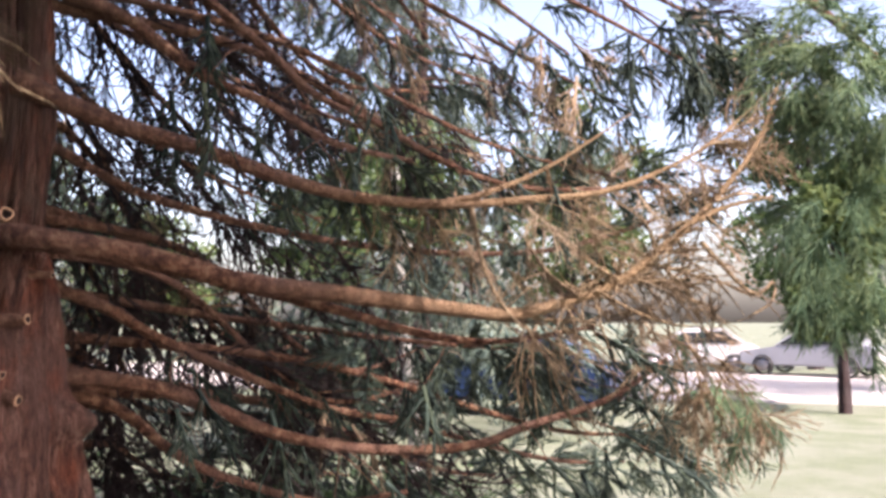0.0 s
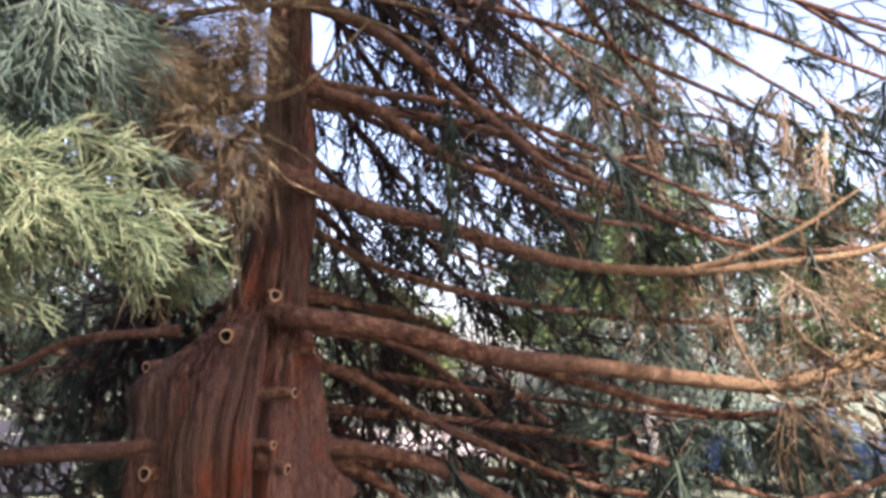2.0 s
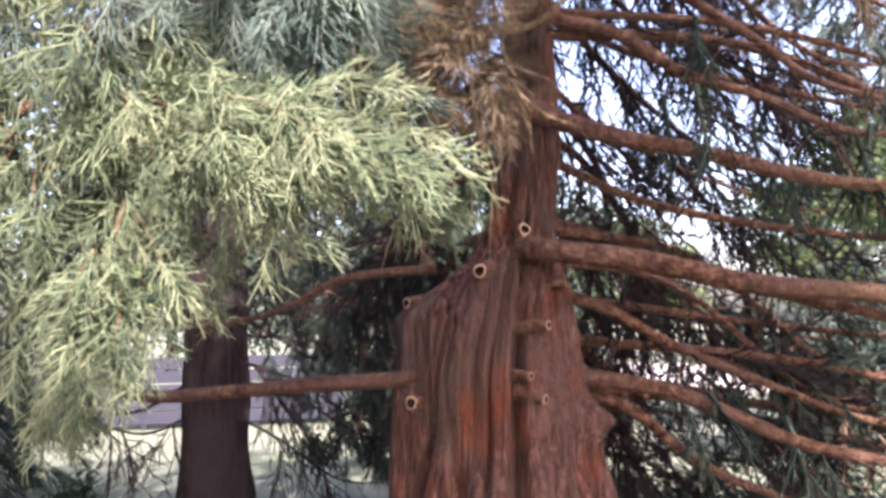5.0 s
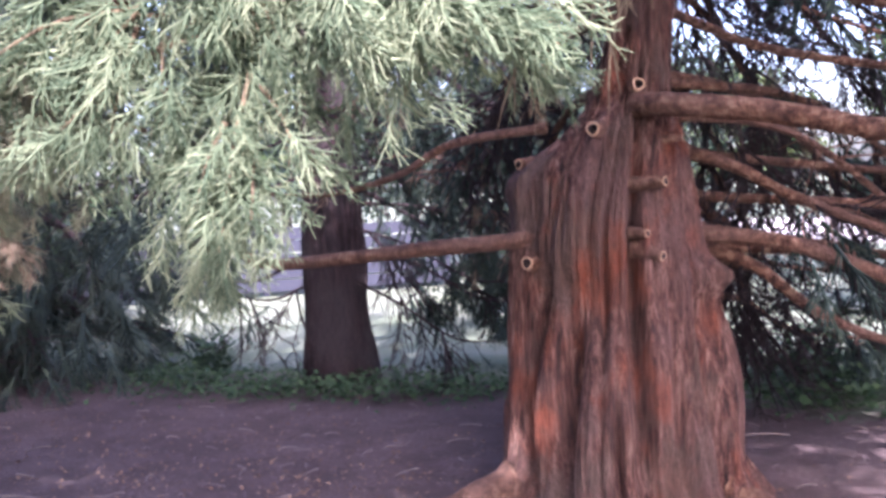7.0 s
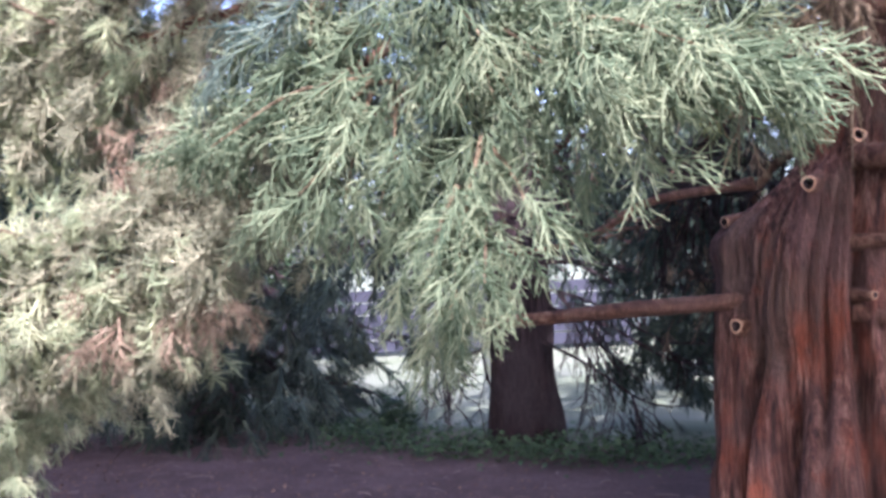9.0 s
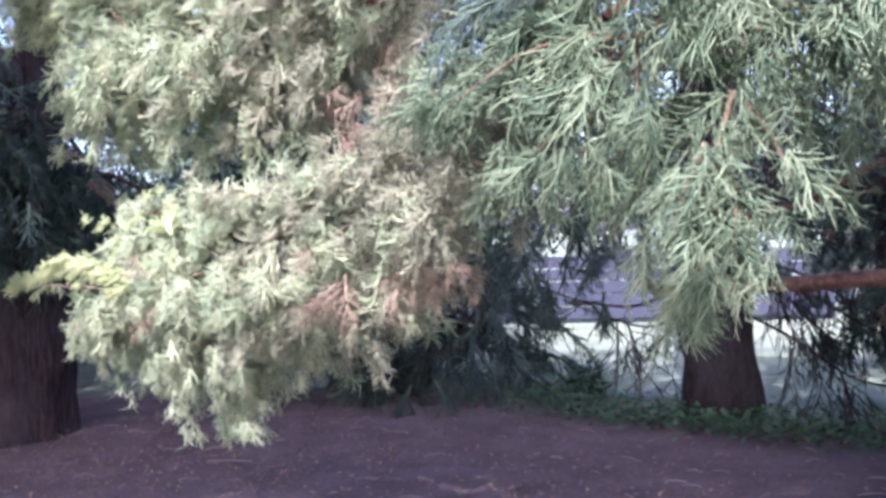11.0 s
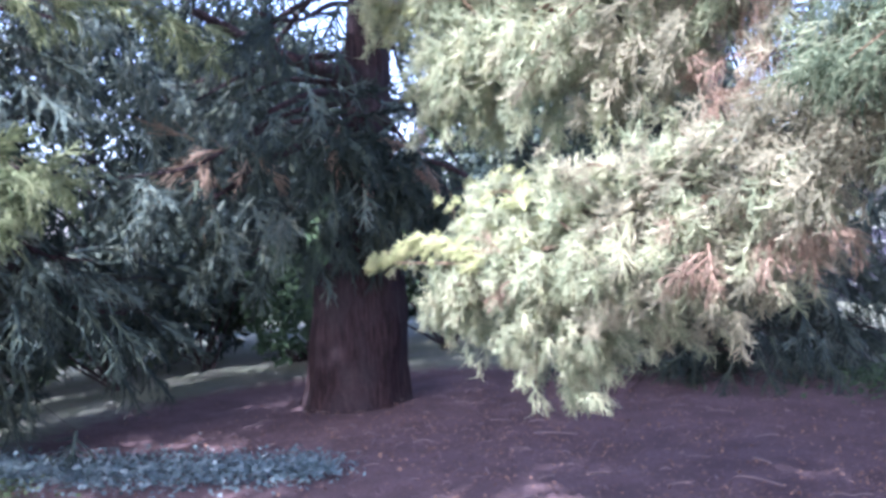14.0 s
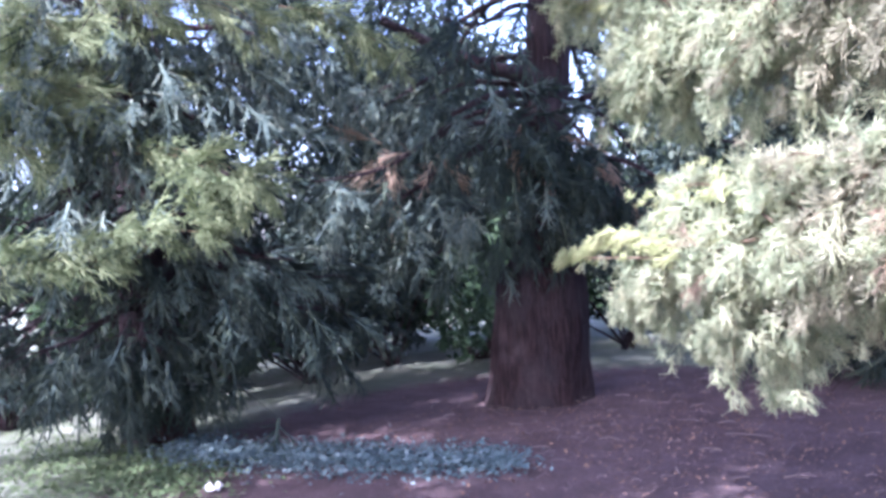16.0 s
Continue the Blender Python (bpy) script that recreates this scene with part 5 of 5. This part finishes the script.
patch("dead_needles", [(-5, 5, 2.6, 1.4), (-2.5, 4.4, 1.5, 0.9), (-7.5, 4, 1.6, 1.5)], 7000, 0.006, M_LITTER, 0.03, 43, "dry brown needle tufts on the ground", "litter")

# ---- board fence beyond the lawn ----
# near-black bluish boards: the fence's shade is put into their colour
M_BOARD = plain("shade_darkened_boards", (0.016, 0.018, 0.028), (0.034, 0.037, 0.052), 9)


def box(name, lo, hi, material, bevel=0.0):
    bm = bmesh.new()
    bmesh.ops.create_cube(bm, size=1.0)
    for v in bm.verts:
        v.co = Vector([(a + b) / 2 + c * (b - a) for a, b, c in zip(lo, hi, v.co)])
    if bevel:
        bmesh.ops.bevel(bm, geom=bm.edges[:], offset=bevel, segments=2, affect="EDGES")
    me = bpy.data.meshes.new(name)
    bm.to_mesh(me)
    bm.free()
    me.materials.append(material)
    return me


fence = root("board_fence", (-10.5, 14.2, 0), "blue-grey fence of horizontal boards", "fence")
fence.rotation_euler[2] = radians(24)
for i in range(5):
    z = 0.08 + i * 0.24
    for j in range(3):
        ob = new("board", box("board", (-5 + j * 3.4, 0.0, z), (-1.64 + j * 3.4, 0.03, z + 0.217), M_BOARD, 0.006))
        ob.parent = fence
for j in range(4):
    ob = new("post", box("post", (-5.1 + j * 3.4, 0.035, 0), (-4.98 + j * 3.4, 0.15, 1.35), M_BOARD, 0.01))
    ob.parent = fence
# ---- the bright paved yard beyond the lawn, with parked cars ----
M_PAVE = plain("pale_concrete", (0.30, 0.28, 0.27), (0.40, 0.38, 0.36), 0.8, 0.9)
pave = new("pavement", box("pavement", (-26, -5, -0.05), (26, 6, 0.012), M_PAVE))
pave.matrix_basis = pose(14, 21.5, 0, 0, 0, -35)
tagged(pave, "pale sunlit concrete yard beyond the lawn", "pavement", kind="structure")
M_GLASS = Mat("car_glass", 0.05).colour((0.02, 0.025, 0.03)).m
M_TYRE = plain("tyre_rubber", (0.02, 0.02, 0.02), (0.035, 0.035, 0.035), 30)
M_RIM = plain("alloy_rim", (0.16, 0.16, 0.17), (0.22, 0.22, 0.23), 20, 0.5, 0.4)


def prism(name, outline, y0, y1, material, bevel=0.0, pinch=0.0):
    """A side outline (x, z) drawn out across the car, its top pinched inwards."""
    bm = bmesh.new()
    top = max(z for _, z in outline)
    bot = min(z for _, z in outline)
    rows = [[bm.verts.new((x, y + (pinch if y == y0 else -pinch) * (z - bot) / (top - bot), z)) for x, z in outline] for y in (y0, y1)]
    n = len(outline)
    for i in range(n):
        bm.faces.new((rows[0][i], rows[0][(i + 1) % n], rows[1][(i + 1) % n], rows[1][i]))
    bm.faces.new(rows[0][::-1])
    bm.faces.new(rows[1])
    bmesh.ops.recalc_face_normals(bm, faces=bm.faces[:])
    if bevel:
        bmesh.ops.bevel(bm, geom=bm.edges[:], offset=bevel, segments=2, affect="EDGES")
    me = bpy.data.meshes.new(name)
    bm.to_mesh(me)
    bm.free()
    me.materials.append(material)
    return me


def car(m, paint_a, paint_b, label):
    paint = plain("car_paint", paint_a, paint_b, 3, 0.25)
    t = root("car", (0, 0, 0), label, "car", "parked cars")
    t.matrix_basis = m

    def add(name, me, parent, lab=""):
        ob = new(name, me)
        ob.parent = parent
        return tagged(ob, lab)
    add("body", prism("body", [(-2.1, 0.3), (2.05, 0.3), (2.12, 0.55), (2.0, 0.72), (1.0, 0.9), (-1.9, 0.95), (-2.15, 0.8)], -0.85, 0.85, paint, 0.05, 0.06), t)
    add("roof", prism("roof", [(-1.75, 0.92), (1.05, 0.88), (0.35, 1.38), (-0.2, 1.46), (-1.1, 1.42)], -0.76, 0.76, paint, 0.05, 0.14), t)
    for y in (-1, 1):
        add("side_window", prism("side_window", [(-1.45, 0.98), (0.8, 0.96), (0.28, 1.3), (-1.0, 1.33)], y * 0.745 - 0.03, y * 0.745 + 0.03, M_GLASS, 0, 0.0), t)
        add("headlight", box("headlight", (2.0, y * 0.6 - 0.15, 0.58), (2.1, y * 0.6 + 0.15, 0.7), M_RIM, 0.02), t)
        for x in (-1.3, 1.3):
            w = add("wheel", mesh_of("tyre", *[a.tolist() for a in tubes([[(x, y * 0.84 - 0.1, 0.31), (x, y * 0.84 - 0.09, 0.31), (x, y * 0.84 + 0.09, 0.31), (x, y * 0.84 + 0.1, 0.31)]], [[0.26, 0.31, 0.31, 0.26]], 20)], M_TYRE), t)
            add("rim", mesh_of("rim", *[a.tolist() for a in tubes([[(x, y * 0.84 - 0.08, 0.31), (x, y * 0.84 + 0.085 * y, 0.31), (x, y * 0.84 + 0.095 * y, 0.31)]], [[0.2, 0.2, 0.03]], 16)], M_RIM), w)
    return t


car(pose(6.2, 16.4, 0, 0, 0, 140), (0.015, 0.03, 0.075), (0.02, 0.04, 0.095), "small dark blue car parked in the sun")
car(pose(17.0, 27.0, 0.012, 0, 0, 150), (0.33, 0.34, 0.35), (0.38, 0.39, 0.4), "pale silver car parked beyond the lawn")
car(pose(19.5, 24.0, 0.012, 0, 0, 120), (0.30, 0.31, 0.33), (0.36, 0.37, 0.39), "pale grey car parked on the concrete yard")
far_tree((12.2, 14.4, 0), 5.0, 2.0, 1100, "young tree on the sunlit lawn with yellow-green leaves", 0.11)
birch = root("birch", (2.75, 10.3, 0), "pale slender trunk in the light behind the sequoia", "tree")
M_BIRCH = bark("birch_bark", (0.10, 0.10, 0.09), (0.42, 0.43, 0.40), (0.62, 0.62, 0.58), (4, 4, 9))
part("trunk", limb_mesh("trunk", [(2.75, 10.3, -0.1), (2.7, 10.3, 0.8), (2.55, 10.35, 2.0), (2.5, 10.4, 3.5)], 0.10, 0.06, M_BIRCH), birch)
tagged(part("crown", leaf_cloud("crown", [(2.5, 10.4, 3.4, 0.9, 0.9, 0.7), (2.9, 10.6, 3.0, 0.6, 0.6, 0.4), (2.1, 10.2, 2.9, 0.5, 0.5, 0.4)], 1500, 0.07, M_DECID, 77), birch), kind="stuff")

branch = part("limb", limb_mesh("limb", [(2.5, 10.4, 2.9), (2.6, 10.0, 2.5), (2.7, 9.8, 2.0)], 0.03, 0.012, M_BIRCH), birch)
lobe(branch, (2.3, 9.8, 2.3), (2.9, 9.8, 1.7), np.array((0.25, 0.2, 0.3)), 22, (0, -0.2, -0.6), S_FAR, 0.8)

# ---- unseen crowns added overhead to shade trunk and ground ----
# gaps cut in the added crowns so that sun reaches chosen branches and patches: (x0, y0, x1, y1, half width), at 2 m
# above the ground
GAPS = [(-4.5, 2.45, -2.3, 2.45, 0.36), (-1.25, 3.42, -1.05, 3.45, 0.12), (-4.45, 2.88, -3.4, 2.92, 0.22), (-4.55, 2.55, -2.6, 2.6, 0.32), (-4.85, 2.2, -4.6, 2.2, 0.11), (-4.6, 2.2, -2.8, 2.22, 0.3), (-4.2, 2.05, -3.9, 2.05, 0.22),
        (-2.1, 2.2, -0.65, 2.2, 0.35), (-1.7, 2.65, -0.7, 2.65, 0.2), (1.9, 5.2, 3.4, 5.0, 0.5), (2.3, 4.0, 3.3, 3.9, 0.6), (-0.75, 3.6, -0.6, 3.62, 0.23), (-1.25, 3.78, -0.85, 3.75, 0.18),
        (-8.75, 1.15, -8.65, 1.2, 0.3), (-8.45, -1.2, -8.4, 0.7, 0.32), (-9.35, 1.3, -9.25, 2.9, 0.3)]


def in_gap(p):
    q = np.array(p) - np.array(to_sun) * ((p[2] - 2.0) / to_sun.z)
    for x0, y0, x1, y1, w in GAPS:
        a, b = np.array((x0, y0)), np.array((x1, y1))
        f = min(1.0, max(0.0, float((q[:2] - a) @ (b - a) / ((b - a) @ (b - a)))))
        if np.linalg.norm(q[:2] - a - (b - a) * f) < w:
            return True
    return False


CROWN_SHAPES = [(np.array([tuple(v.co) for v in me.vertices]), np.array([tuple(p.vertices) for p in me.polygons])) for me in S_CROWN]


def crown(owner, start, tips, x, y, layers, step=0.4, scale=1.5):
    """Unseen upper limbs, and a roof of sprays added over the stretch x, y to cast shade, which leaves the gaps free;
    each spray is parented to the nearest limb.
    """
    limbs = []
    for tip in tips:
        a, b = np.array(start), np.array(tip)
        limbs.append((b, part("upper_limb", limb_mesh("upper_limb", [a, (a + b) / 2 + np.array([0, 0, 0.5]), b], 0.05, 0.015, M_DARKBARK), owner), []))
    for z in layers:
        for gx in np.arange(x[0], x[1], step):
            for gy in np.arange(y[0], y[1], step):
                for size in (scale, scale * 0.7, scale * 0.45):
                    at = np.array((gx, gy, z)) + rng.normal(0, 1, 3) * (0.12, 0.12, 0.08)
                    way = rng.normal(0, 1, 3) * (1, 1, 0.2)
                    way = way / np.linalg.norm(way)
                    if not any(in_gap(at + way * f * size) for f in (0, 0.15, 0.3, 0.5)):
                        min(limbs, key=lambda l: np.linalg.norm(l[0] - at))[2].append((at, way, size))
                        break
    for _, ob, places in limbs:
        V, F, n = [], [], 0
        for at, way, size in places:
            v, q = CROWN_SHAPES[int(rng.integers(len(CROWN_SHAPES)))]
            side = np.cross(way, (0, 0, 1.0))
            side = side / np.linalg.norm(side)
            V.append(at + (v @ np.stack([way, side, np.cross(side, way)])) * size)
            F.append(q + n)
            n += len(v)
        if n:
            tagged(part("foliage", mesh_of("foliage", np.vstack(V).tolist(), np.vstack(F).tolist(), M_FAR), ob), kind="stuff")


crown(tree, (BX, BY, 6.6), [(x, y, 6.4) for x in (-3.4, -1.6, 0.2, 2.0) for y in (-1.5, 0.2, 2.0, 3.6)], (-3.9, 3.4), (-2.2, 3.1), (6.1, 6.6, 7.0, 7.4), 0.42)
crown(tree, (BX, BY, 5.9), [(0.2, 1.4, 5.7), (1.2, 2.4, 5.7)], (-0.6, 2.0), (0.6, 3.4), (5.7,))
crown(t3, (-9.2, 4.15, 6.6), [(x, y, 6.4) for x in (-6.8, -5.2, -4.2) for y in (-1.6, 0.4, 2.4)], (-7.0, -3.9), (-4.8, 3.4), (6.1, 6.6, 7.0, 7.4), 0.44)
crown(t3, (-9.4, 4.15, 6.5), [(-8.2, 1.6, 6.4), (-7.4, 2.6, 6.4)], (-8.7, -7.0), (0.9, 3.4), (6.1, 6.6), 0.42)
# tree out of view, added only to cast shade on the ground
t8 = conifer((-2.6, -6.2, 0), [(-0.12, 0.5), (0, 0.45), (2, 0.34), (9, 0.14)], "unseen conifer added to shade the open ground", 6, S_FAR, seed=18, h=(3.5, 7.0), length=(1.2, 2.0))
crown(t8, (-2.6, -6.2, 6.5), [(-7.0, -5.0, 6.3), (-5.4, -4.6, 6.3)], (-8.4, -4.4), (-6.2, -3.8), (6.1, 6.6), 0.5)
crown(t8, (-2.6, -6.2, 6.5), [(x, -3.0, 6.3) for x in (-3.2, -1.6, 0.0, 1.6)], (-3.9, 2.4), (-4.8, -2.2), (6.1, 6.6))

# limbs of the great tree that show against the bright sky close beside its trunk
for pts, n in [([(BX + 0.2, BY + 0.2, 4.3), (-0.3, 6.2, 3.9), (0.3, 6.8, 3.3), (0.9, 7.2, 2.9)], 13), ([(BX + 0.2, BY + 0.2, 3.7), (-0.2, 6.4, 3.3), (0.5, 7.0, 2.8), (1.2, 7.5, 2.5)], 17),
               ([(BX + 0.2, BY + 0.2, 4.9), (-0.2, 6.5, 4.5), (0.6, 7.2, 3.9), (1.4, 7.6, 3.5)], 16),
               ([(BX + 0.2, BY + 0.2, 5.3), (0.2, 6.3, 4.9), (1.2, 6.9, 4.3), (2.0, 7.2, 3.9)], 22)]:
    limb(pts, 0.03, 0.008, (0.15, 1), n, S_FAR, 0.55, (0.05, 0.4), bare=8)

# dark limbs behind the two long ones, with brown shoots dying at their ends
limb([(BX + 0.2, BY + 0.2, 6.2), (1.2, 6.1, 5.4), (2.9, 6.4, 4.4), (4.3, 6.5, 3.7)], 0.03, 0.008, (0.62, 1), 22, S_FAR, 0.6, (0.05, 0.45))
inner = limb([(BX + 0.2, BY + 0.1, 3.6), (-0.2, 5.9, 3.4), (0.7, 6.3, 3.2), (1.6, 6.5, 3.0), (2.3, 6.6, 2.95)], 0.03, 0.008, bare=4)
lobe(inner, (0.9, 6.5, 3.2), (2.3, 6.6, 2.8), np.array((0.3, 0.3, 0.3)), 52, (0.4, 0, -0.5), S_FAR[:2] + S_FARBROWN[:1], 0.6)
outer = limb([(BX + 0.2, BY + 0.1, 2.7), (0.0, 5.7, 2.4), (1.2, 5.9, 2.2), (2.4, 5.9, 2.2), (3.4, 5.9, 2.5), (3.9, 5.9, 2.7)], 0.03, 0.008, bare=4)
lobe(outer, (1.8, 5.8, 2.15), (3.8, 5.9, 2.4), np.array((0.3, 0.3, 0.27)), 58, (0.5, -0.1, -0.2), S_FARBROWN + S_FAR[:1], 0.62)
lobe(outer, (2.9, 5.8, 2.6), (3.8, 5.9, 2.85), np.array((0.25, 0.3, 0.2)), 26, (0.5, -0.1, 0.1), S_FARBROWN[:1] + S_FAR[:1], 0.6)
lobe(outer, (2.2, 5.6, 1.75), (3.5, 5.7, 1.75), np.array((0.25, 0.3, 0.15)), 28, (0.5, -0.1, -0.3), S_FARBROWN + S_FAR[:1], 0.55)
for _ in range(30):
    a = fine_curve([(2.09, 5.03, 1.83), (2.3, 5.03, 1.9), (2.5, 5.03, 1.98)], 12)[int(rng.integers(12))]
    b = a + np.array([rng.normal(0, 0.13), rng.normal(-0.05, 0.06), rng.normal(-0.02, 0.13)])
    part("twig", limb_mesh("twig", [a, (a + b) / 2 + rng.normal(0, 0.02, 3), b], 0.008, 0.004, M_TWIG, 6, 5), R2)

join_far_foliage()
